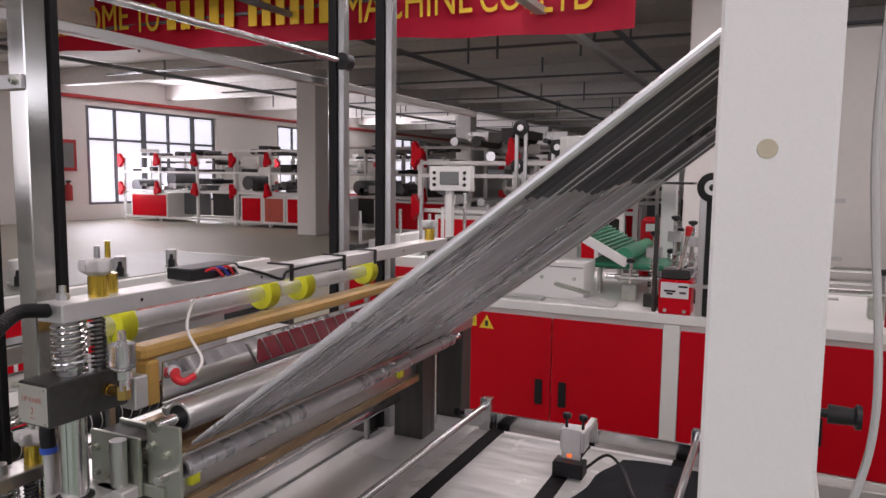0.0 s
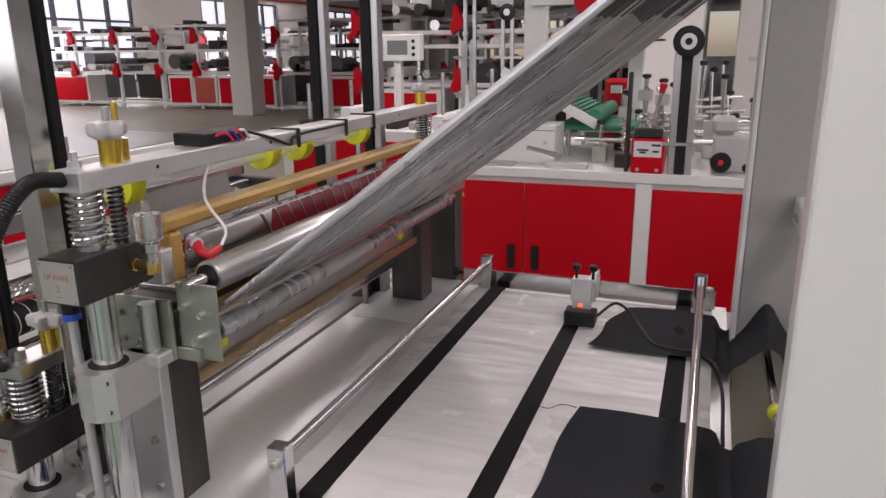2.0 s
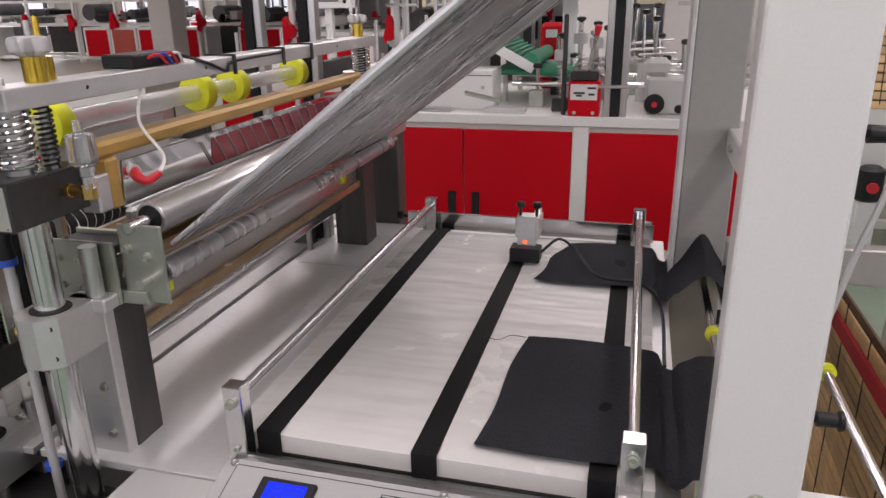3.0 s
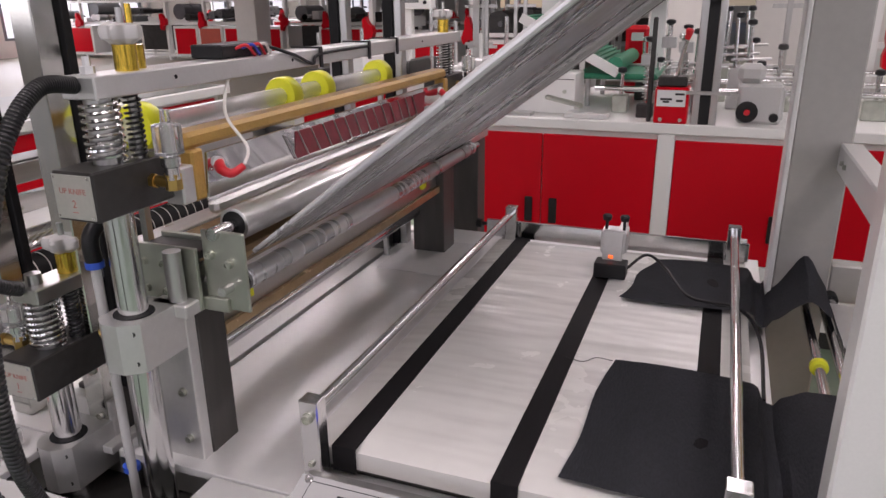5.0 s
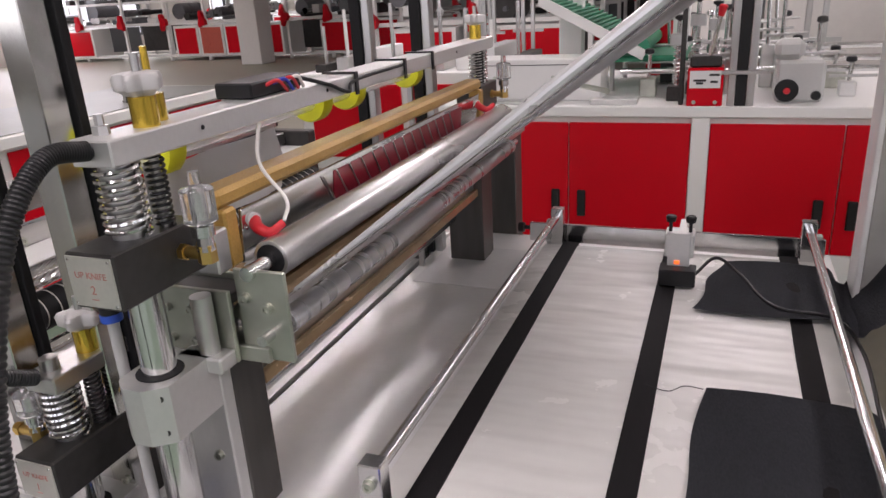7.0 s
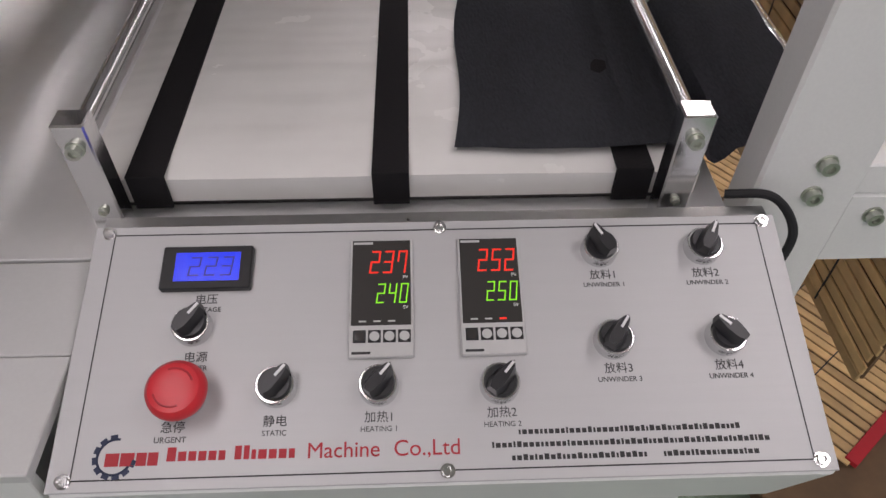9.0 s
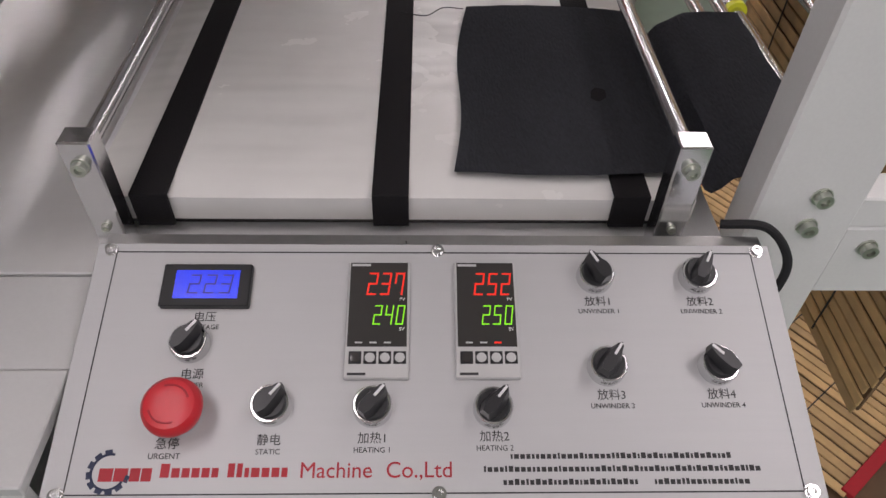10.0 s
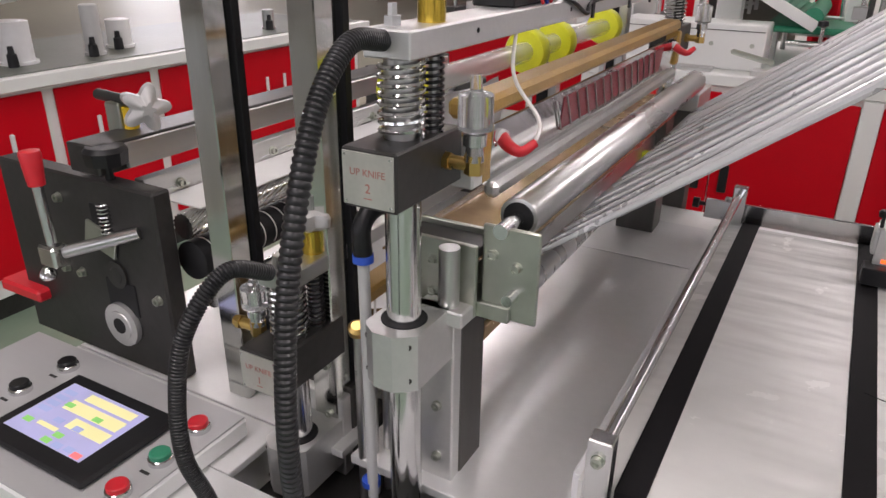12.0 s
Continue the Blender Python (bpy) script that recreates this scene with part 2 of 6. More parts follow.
def wall_with_windows(name, x0, x1, y0, y1, spans, sill, head, top, along="y"):
    """A wall with real openings: piers between the spans, bands under and over them."""
    bm = B()

    def slab_piece(a, b, z0, z1):
        if along == "y":
            box(bm, x0, x1, a, b, z0, z1)
        else:
            box(bm, a, b, y0, y1, z0, z1)
    lo, hi = (y0, y1) if along == "y" else (x0, x1)
    at = lo
    for a, b in spans:
        slab_piece(at, a, 0, top)
        slab_piece(a, b, 0, sill)
        slab_piece(a, b, head, top)
        at = b
    slab_piece(at, hi, 0, top)
    return single(name, bm, plaster, "white plastered factory wall with window openings", "wall", kind="structure")


LEFT_SPANS = [(14.8, 20.2), (23.7, 29.0), (32.4, 37.7)]
wall_with_windows("wall_west", WX - 0.25, WX, -9.2, 46, LEFT_SPANS, 0.45, 3.4, HZ)
# east and south walls are out of view, added with openings for the fill
wall_with_windows("wall_east", 14, 14.25, -9.2, 46, [(-7, -1), (1, 7), (9, 15)], 0.9, 3.6, HZ)
wall_with_windows("wall_south", WX, 14, -9.2, -8.95, [(-15, -9), (-7, -1), (1, 7)], 0.9, 3.6, HZ, "x")
wall_with_windows("wall_north", WX, 14, 46, 46.25, [(-14, -8), (-4, 2), (5, 11)], 0.9, 3.4, HZ, "x")
single("ceiling", box(B(), WX - 0.3, 14.3, -9.3, 46.3, HZ, HZ + 0.2), slab, "grey concrete ceiling slab", "ceiling", kind="structure")
for i in range(14):
    y = -6.0 + 4.0 * i
    single("ceiling_beam", box(B(), WX, 14, y - 0.15, y + 0.15, HZ - 0.45, HZ - 0.002, 0.01), slab, "grey concrete ceiling beam", "beam", kind="structure")
for x in (-10.0, -0.65, 8.7):
    single("ceiling_beam", box(B(), x - 0.2, x + 0.2, -8.9, 46, HZ - 0.6, HZ - 0.004, 0.01), slab, "grey concrete main beam", "beam", kind="structure")


def window(y0, y1, n):
    w = thing("window_%d" % n, (WX - 0.12, y0, 0.45), "large aluminium factory window with grey frame and bright panes", "window")
    w["kind"] = "structure"
    x0, x1 = WX - 0.16, WX - 0.08
    cols = 5
    bm = B()
    box(bm, x0, x1, y0, y1, 0.45, 0.52), box(bm, x0, x1, y0, y1, 3.33, 3.4)
    box(bm, x0, x1, y0, y1, 2.38, 2.46)
    for k in range(cols + 1):
        y = y0 + (y1 - y0 - 0.08) * k / cols
        wide = 0.16 if k in (0, 2, 4) else 0.08
        box(bm, x0 + 0.004, x1 + 0.004, y, y + wide, 0.45, 3.4)
    part("window_frame", bm, alu_grey, w)
    for k in range(cols):
        a = y0 + (y1 - y0) * k / cols
        for z0, z1 in ((0.5, 2.4), (2.44, 3.36)):
            p = part("pane", box(B(), x0 + 0.03, x0 + 0.036, a + 0.02, a + (y1 - y0) / cols - 0.02, z0, z1), clear, w)
            p.visible_shadow = False
    return w


alu_grey = material("grey_window_aluminium", (0.16, 0.17, 0.18), 0.45, 0.4, 0.1, 40, 0, 2)
for i, (a, b) in enumerate(LEFT_SPANS):
    window(a, b, i + 1)
single("backdrop", box(B(), WX - 6, WX - 5.9, 0, 70, -2, 12), sky_glow, "bright overcast sky outside the windows", "sky", kind="structure")


def pillar(x, y, s=0.27):
    single("pillar", box(B(), x - s, x + s, y - s, y + s, 0, HZ - 0.5, 0.015), plaster, "white plastered concrete pillar", "pillar", "hall pillars", at=(x, y, 0))


for place in ((-10.15, 14.2), (-10.0, 23.0), (-10.0, 32.0), (-0.65, 9.2, 0.38), (-0.65, 23.0), (8.7, 14.2), (-10, 5.2 - 10), (8.7, 5.2)):
    pillar(*place)

# red pipe along the wall, hangers and pipes under the slab
single("sprinkler_pipe", rod(B(), (WX + 0.058, 5, 3.62), (WX + 0.058, 45, 3.62), 0.06, 14), pipe_red, "red sprinkler pipe along the wall", "pipe")
for x, z in ((-12.5, 3.6), (-6.0, 3.55), (-2.2, 3.5), (2.5, 3.6)):
    single("ceiling_pipe", rod(B(), (x, 3, z), (x, 45, z), 0.045, 10), alu_grey, "grey pipe hung under the ceiling", "pipe", "pipes under the ceiling")

# ---- banner ----
ban = thing("banner", (-6, 8, 3.0), "red cloth banner with yellow lettering hung across the hall", "banner")
bm = B()
nx, nz = 60, 4
grid = [[bm.verts.new((-11.5 + 10.0 * i / nx, 8.0 + 0.06 * math.sin(i * 0.7) * (1 - j / nz), 3.04 + 0.33 * (1 - i / nx) + 0.8 * j / nz + 0.02 * math.sin(i * 0.21))) for j in range(nz + 1)] for i in range(nx + 1)]
for i in range(nx):
    for j in range(nz):
        bm.faces.new((grid[i][j], grid[i + 1][j], grid[i + 1][j + 1], grid[i][j + 1]))
bmesh.ops.solidify(bm, geom=bm.faces[:], thickness=0.004)
part("cloth", bm, banner_red, ban)

# ---- bag machine: base and deck ----
DECK, PAD = 0.80, 0.848
base = thing("bag_machine", (-0.7, 1.1, 0), "bag machine with white steel cabinet and brushed steel deck", "machine")
part("body", box(B(), -1.40, -0.61, 0.475, 1.72, 0.08, 0.73, 0.006), white_paint, base)
part("body", box(B(), -0.609, -0.06, 0.60, 1.72, 0.08, 0.73, 0.006), white_paint, base)
part("plinth", box(B(), -1.35, -0.10, 0.52, 1.67, 0, 0.08), dark_iron, base)
part("skirt", box(B(), -1.40, -0.61, 0.465, 0.475, 0.60, DECK - 0.013, 0.001), white_paint, base)
part("skirt", box(B(), -0.075, -0.06, 0.655, 1.72, 0.7305, DECK - 0.013, 0.001), white_paint, base)
part("skirt", box(B(), -1.40, -0.08, 1.705, 1.72, 0.7305, DECK - 0.013, 0.001), white_paint, base)
part("skirt", box(B(), -1.40, -1.385, 0.476, 1.70, 0.7305, DECK - 0.013, 0.001), white_paint, base)
part("deck_sheet", box(B(), -0.893, -0.055, 0.655, 1.74, DECK - 0.012, DECK, 0.001), deck_steel, base, "brushed steel deck sheet")
part("deck_sheet", box(B(), -1.40, -0.905, 0.655, 1.74, DECK - 0.012, DECK - 0.001, 0.001), deck_steel, base, "brushed steel deck sheet")
part("front_deck", box(B(), -1.40, -0.602, 0.46, 0.556, DECK - 0.012, DECK - 0.001, 0.001), grey_paint, base, "light grey front deck plate")
part("front_deck", box(B(), -0.735, -0.602, 0.557, 0.6525, DECK - 0.012, DECK - 0.001, 0.001), grey_paint, base, "light grey front deck plate")
part("front_deck", box(B(), -1.40, -0.997, 0.557, 0.6525, DECK - 0.012, DECK - 0.001, 0.001), grey_paint, base, "light grey front deck plate")
part("recess_floor", box(B(), -1.0, -0.73, 0.55, 1.65, 0.7305, 0.737), dark_iron, base)
part("hole_plug", rod(B(), (-0.877, 0.508, DECK - 0.004), (-0.877, 0.508, DECK + 0.0006), 0.010), rubber, base)
single("film_sheet", box(B(), -0.868, -0.64, 1.405, 1.63, DECK + 0.001, DECK + 0.002), white_poly, "glossy white plastic sheet lying on the deck", "plastic sheet")

# ---- pad table ----
pad = thing("pad_table", (-0.355, 1.1, DECK), "thick white padded work table with three black belts", "work table")
bm = B()
NX, NY = 18, 30
gx = [-0.625 + 0.535 * i / NX for i in range(NX + 1)]
gy = [0.705 + 0.87 * j / NY for j in range(NY + 1)]


def pad_top(x, y):
    edge = min((x + 0.625) / 0.008, (-0.09 - x) / 0.008, (y - 0.705) / 0.01, (1.575 - y) / 0.01, 1)
    return PAD + 0.0018 * noise.noise(Vector((x * 5, y * 9, 3))) - 0.005 * (1 - max(0, edge))


top = [[bm.verts.new((x, y, pad_top(x, y))) for y in gy] for x in gx]
for i in range(NX):
    for j in range(NY):
        bm.faces.new((top[i][j], top[i + 1][j], top[i + 1][j + 1], top[i][j + 1]))
rim = [e for e in bm.edges if e.is_boundary]
down = bmesh.ops.extrude_edge_only(bm, edges=rim)["geom"]
for v in [g for g in down if isinstance(g, bmesh.types.BMVert)]:
    v.co.z = PAD - 0.030
part("pad", bm, white_pad, pad)
for x in (-0.569, -0.361, -0.149):
    bm = B()
    box(bm, x - 0.016, x + 0.016, 0.703, 1.578, PAD - 0.001, PAD + 0.0026, 0.0006)
    box(bm, x - 0.016, x + 0.016, 0.7, 0.7045, PAD - 0.034, PAD + 0.0026, 0.0006)
    box(bm, x - 0.016, x + 0.016, 1.5755, 1.579, PAD - 0.034, PAD + 0.0026, 0.0006)
    part("belt", bm, belt_cloth, pad)
part("under_plate", box(B(), -0.6, -0.11, 0.72, 1.56, DECK, PAD - 0.0305), dark_iron, pad)
part("side_strip", box(B(), -0.636, -0.6255, 0.72, 1.57, DECK, PAD - 0.012, 0.001), white_poly, pad)

# ---- guide rods on brackets ----
for x in (-0.6, -0.118):
    r = thing("guide_rail", (x, 1.12, DECK), "chrome guide rod on two polished upright brackets", "guide rail", "guide rails beside the pad")
    part("rod", rod(B(), (x, 0.679, 0.905), (x, 1.61, 0.905), 0.0075), chrome, r)
    for y in (0.688, 1.585):
        part("bracket", box(B(), x - 0.013, x + 0.013, y - 0.011, y + 0.011, DECK, 0.922, 0.0015), chrome, r)
        bolt(r, (x, y - 0.011, 0.9), (0, -1, 0), 0.006)
        bolt(r, (x, y - 0.011, 0.835), (0, -1, 0), 0.0035)
cb = thing("cross_bar", (-0.36, 1.6, DECK), "polished flat steel bar behind the pad", "bar")
part("bar", box(B(), -0.665, -0.085, 1.598, 1.606, 0.840, 0.881, 0.001), chrome, cb)
for x in (-0.62, -0.10):
    part("foot", box(B(), x - 0.01, x + 0.01, 1.607, 1.622, DECK, 0.885, 0.001), steel, cb)
part("knob", lathe(B(), (-0.69, 1.602, 0.868), (1, 0, 0), [(0, 0.011), (0.012, 0.011), (0.013, 0.005), (0.027, 0.004)]), black, cb, "black clamping knob")

# ---- photo sensor on its clamp ----
sn = thing("photo_sensor", (-0.355, 1.59, 0.85), "photoelectric sensor on an aluminium clamp with two black knobs", "sensor")
part("clamp", box(B(), -0.368, -0.318, 1.405, 1.450, 0.897, 0.940, 0.002), alu, sn)
part("clamp_plate", box(B(), -0.362, -0.324, 1.398, 1.4045, 0.875, 0.945, 0.001), alu, sn)
for x in (-0.36, -0.326):
    part("knob", lathe(B(), (x, 1.425, 0.940), (0, 0, 1), [(0, 0.003), (0.018, 0.003), (0.0185, 0.008), (0.027, 0.0095), (0.03, 0.007)]), black, sn)
part("sensor_body", box(B(), -0.374, -0.312, 1.372, 1.412, PAD + 0.006, PAD + 0.036, 0.002), black, sn, "black sensor body with an orange lamp")
part("sensor_arm", box(B(), -0.350, -0.336, 1.4505, 1.5975, 0.899, 0.909, 0.001), alu, sn)
part("arm_post", box(B(), -0.352, -0.334, 1.590, 1.5975, 0.852, 0.8985, 0.001), alu, sn)
part("lamp", box(B(), -0.350, -0.341, 1.396, 1.3982, PAD + 0.040, PAD + 0.046), material("orange_lamp", (1, 0.2, 0.02), glow=((1, 0.12, 0.02), 2)), sn, "lit orange indicator")
part("cable", sweep(B(), smooth_path([(-0.313, 1.40, 0.87), (-0.28, 1.45, 0.885), (-0.24, 1.42, 0.870), (-0.19, 1.30, 0.866), (-0.11, 1.26, 0.872), (-0.075, 1.2, 0.85), (-0.07, 1.05, 0.82)]), 0.003, 8), black, sn, "thin black sensor cable")
single("thread", sweep(B(), smooth_path([(-0.36, 1.03, PAD + 0.003), (-0.33, 1.02, PAD + 0.004), (-0.31, 1.03, PAD + 0.009), (-0.286, 1.03, PAD + 0.008)]), 0.0007, 6), rubber, "loose dark thread lying on the pad", "thread")

# ---- black denim cloths, laid over the pad and the rods beside it ----


def drape(name, edge_left, y0, y1, wave, label, flap=0.0):
    """Cloth from the pad across the outer rod: one height profile over x, uneven rim."""
    bm = B()
    nx, ny = 44, 26
    prof = [(-0.30, PAD + 0.003), (-0.12, PAD + 0.003), (-0.085, PAD + 0.002), (-0.074, PAD - 0.02), (-0.062, PAD - 0.026), (-0.048, PAD - 0.008), (-0.02, PAD + 0.005), (0.0, PAD + 0.006), (0.043, PAD + 0.005), (0.054, PAD - 0.016), (0.07, PAD - 0.03)]

    def height(x):
        for (a, za), (b, zb) in zip(prof, prof[1:]):
            if x <= b:
                t = max(0, (x - a) / (b - a))
                t = t * t * (3 - 2 * t)
                return za + (zb - za) * t
        return prof[-1][1]
    rows = []
    for j in range(ny + 1):
        v = j / ny
        row = []
        for i in range(nx + 1):
            u = i / nx
            x0 = edge_left(v)
            x = x0 + (0.048 + 0.004 * math.sin(5 * v) - x0) * u
            y = y0 + (y1 - y0) * v + wave * math.sin(9 * u + 2) * (1 - abs(2 * v - 1)) * 0.5 + wave * (v - 0.5) * math.sin(6 * u)
            z = height(x) + flap * math.exp(-((x - 0.005) / 0.028) ** 2) * (0.4 + 0.6 * v) + 0.0012 * noise.noise(Vector((x * 30, y * 24, 1))) + 0.002 + 0.002 * math.sin(22 * y + 9 * x)
            if u < 0.04 or v < 0.03 or v > 0.97:
                z += 0.0015
            row.append(bm.verts.new((x, y, z)))
        rows.append(row)
    for j in range(ny):
        for i in range(nx):
            bm.faces.new((rows[j][i], rows[j][i + 1], rows[j + 1][i + 1], rows[j + 1][i]))
    bmesh.ops.solidify(bm, geom=bm.faces[:], thickness=0.0016)
    return single(name, bm, denim, label, "cloth", "denim cloths on the pad")


drape("denim_cloth", lambda v: -0.305 + 0.02 * v + 0.004 * math.sin(7 * v), 0.728, 1.035, 0.012, "black denim cloth with a frayed edge lying over the pad")
drape("denim_cloth", lambda v: -0.312 + 0.045 * v + 0.006 * math.sin(8 * v), 1.285, 1.52, 0.02, "crumpled black denim cloth lying under the sensor cable", 0.072)

# ---- control panel ----
SL = math.atan2(0.028, 0.09)
PM = Matrix.Translation((-0.3203, 0.5545, 0.8087)) @ Matrix.Rotation(SL, 4, "X")
con = thing("control_panel", (-0.32, 0.55, 0.7), "sloped brushed aluminium control panel with switches and displays", "control panel")
part("housing", box(B(), -0.277, 0.277, -0.1045, 0.103, -0.12, -0.0015, 0.003, PM), white_paint, con)
part("back_ledge", box(B(), -0.595, -0.045, 0.6535, 0.668, DECK, 0.8355, 0.001), steel, con)
face = part("face_plate", box(B(), -0.2765, 0.2765, -0.103, 0.102, -0.0012, 0.0012, 0.0006, PM), panel_alu, con)


def on_panel(u, v, h=0.0013):
    """A place on the panel's face: u to the right, v up the slope from its middle."""
    return PM @ Matrix.Translation((u, v, h))


# printed frame line with stepped corners
bm = B()
for u0, u1, v0, v1 in ((-0.2605, 0.2605, 0.0935, 0.0945), (-0.2605, 0.2605, -0.0955, -0.0945), (-0.2605, -0.2597, -0.0955, 0.0945), (0.2597, 0.2605, -0.0955, 0.0945)):
    box(bm, u0, u1, v0, v1, 0.0011, 0.00155, 0, PM)
part("frame_line", bm, ink_black, con, "thin black printed frame line")
for u in (-0.2645, 0.0, 0.2645):
    for v in (0.0955, -0.0955):
        bolt(con, on_panel(u, v, 0.001).translation, PM.to_3x3() @ Vector((0, 0, 1)), 0.0042, chrome, "screw")

# the printed layout sits a little low and to one side of the plate
PM = PM @ Matrix.Translation((0.0045, -0.0050, 0))
knob_black = material("knob_black", (0.016, 0.016, 0.018), 0.35, 0, 0.2, 80, 0, 8)
PN = (PM.to_3x3() @ Vector((0, 0, 1))).normalized()


def selector(u, v, turn):
    """Chrome-ringed rotary switch with a black lever-like cap and a white pointer."""
    s = part("selector", lathe(B(), on_panel(u, v).translation, PN, [(0, 0.0148), (0.009, 0.0145), (0.0105, 0.0135), (0.0106, 0.0125)], 28), chrome, con, "chrome-ringed black rotary selector switch")
    part("cap", lathe(B(), on_panel(u, v, 0.010).translation, PN, [(0, 0.0124), (0.004, 0.0122), (0.0055, 0.0112)], 28), knob_black, s)
    m = on_panel(u, v, 0.0155) @ Matrix.Rotation(radians(turn), 4, "Z")
    bm = B()
    out = [(-0.0115, -0.0035), (-0.006, -0.0062), (0.005, -0.0056), (0.013, -0.0032), (0.0155, 0), (0.013, 0.0032), (0.005, 0.0056), (-0.006, 0.0062), (-0.0115, 0.0035)]
    lo = [bm.verts.new(m @ Vector((x, y * 1.25, -0.001))) for x, y in out]
    hi = [bm.verts.new(m @ Vector((x * 0.97, y * 0.72, 0.0095))) for x, y in out]
    bm.faces.new(hi), bm.faces.new(list(reversed(lo)))
    for i in range(len(out)):
        k = (i + 1) % len(out)
        bm.faces.new((lo[i], lo[k], hi[k], hi[i]))
    part("grip", bm, knob_black, s)
    part("pointer", box(B(), 0.0035, 0.0138, -0.0010, 0.0010, 0.0090, 0.0101, 0, m), white_poly, s)


def label_pair(u, v, upper, lower):
    words("caption", upper, 0.0088, on_panel(u, v, 0.0014), ink_black, con)
    words("caption", lower, 0.0054, on_panel(u, v - 0.0082, 0.0014), ink_black, con)


# positions on the face, from its middle
selector(-0.193, 0.0195, 52), label_pair(-0.186, 0.042, "电压", "VOLTAGE"), label_pair(-0.189, -0.004, "电源", "POWER")
selector(-0.127, -0.0285, 50), label_pair(-0.127, -0.0530, "静电", "STATIC")
selector(-0.053, -0.0295, 50), label_pair(-0.0525, -0.0520, "加热1", "HEATING 1")
selector(0.0355, -0.0305, 50), label_pair(0.036, -0.0510, "加热2", "HEATING 2")
selector(0.1225, 0.077, 118), label_pair(0.1235, 0.0555, "放料1", "UNWINDER 1")
selector(0.206, 0.077, 62), label_pair(0.2055, 0.0555, "放料2", "UNWINDER 2")
selector(0.1235, 0.001, 55), label_pair(0.1255, -0.0205, "放料3", "UNWINDER 3")
selector(0.209, 0.0015, 135), label_pair(0.209, -0.0200, "放料4", "UNWINDER 4")
words("caption", "急停", 0.0088, on_panel(-0.199, -0.0555, 0.0014), ink_black, con), words("caption", "URGENT", 0.0058, on_panel(-0.2, -0.0640, 0.0014), ink_black, con)
es = part("emergency_stop", lathe(B(), on_panel(-0.1925, -0.034).translation, PN, [(0, 0.0145), (0.006, 0.0145), (0.0062, 0.011), (0.012, 0.011)], 28), chrome, con, "red mushroom emergency stop button")
part("mushroom", lathe(B(), on_panel(-0.1925, -0.034, 0.012).translation, PN, [(0, 0.012), (0.004, 0.0195), (0.010, 0.0215), (0.015, 0.0205), (0.0185, 0.0175), (0.0195, 0.012), (0.0192, 0.004)], 32), red_plastic, es)
bm = B()
for a0 in (20, 200):
    pts = [on_panel(-0.1925 + 0.0135 * math.cos(radians(a0 + a)), -0.034 + 0.0135 * math.sin(radians(a0 + a)), 0.0312).translation for a in range(0, 100, 10)]
    sweep(bm, pts, 0.0008, 6)
part("arrow", bm, ink_red, es, "moulded turning arrows")

vm = part("voltmeter", box(B(), -0.222, -0.1525, 0.049, 0.0855, 0.0005, 0.0075, 0.001, PM), black, con, "black digital voltmeter with a glowing blue display")
part("display", box(B(), -0.2115, -0.1615, 0.0555, 0.0795, 0.0072, 0.0080, 0, PM), material("blue_display", (0.01, 0.02, 0.5), 0.2, glow=((0.0, 0.035, 1.0), 1.0)), vm, "glowing blue display")
dark_digit = material("display_dark_digit", (0.0, 0.01, 0.12), 0.3, glow=((0.0, 0.01, 0.45), 0.8))

SEGS = {"0": "abcdef", "1": "bc", "2": "abged", "3": "abgcd", "4": "fgbc", "5": "afgcd", "6": "afgedc", "7": "fabc", "8": "abcdefg", "9": "abcdfg"}


def digits(text, u, v, wide, high, mat, parent, h):
    """Seven-segment figures, each slanted a little."""
    for i, ch in enumerate(text):
        bm = B()
        w, t = wide * 0.72, wide * 0.15
        x0 = u + i * wide
        bars = {"a": (0, w, high - t, high), "g": (0, w, high / 2 - t / 2, high / 2 + t / 2), "d": (0, w, 0, t), "f": (0, t, high / 2, high), "b": (w - t, w, high / 2, high), "e": (0, t, 0, high / 2), "c": (w - t, w, 0, high / 2)}
        shear = Matrix.Identity(4)
        shear[0][1] = 0.12
        for s in SEGS[ch]:
            a, b, c, d = bars[s]
            box(bm, a + 0.0002, b - 0.0002, c + 0.0002, d - 0.0002, 0, 0.0004, 0, PM @ Matrix.Translation((x0, v, h)) @ shear)
        part("digit", bm, mat, parent)


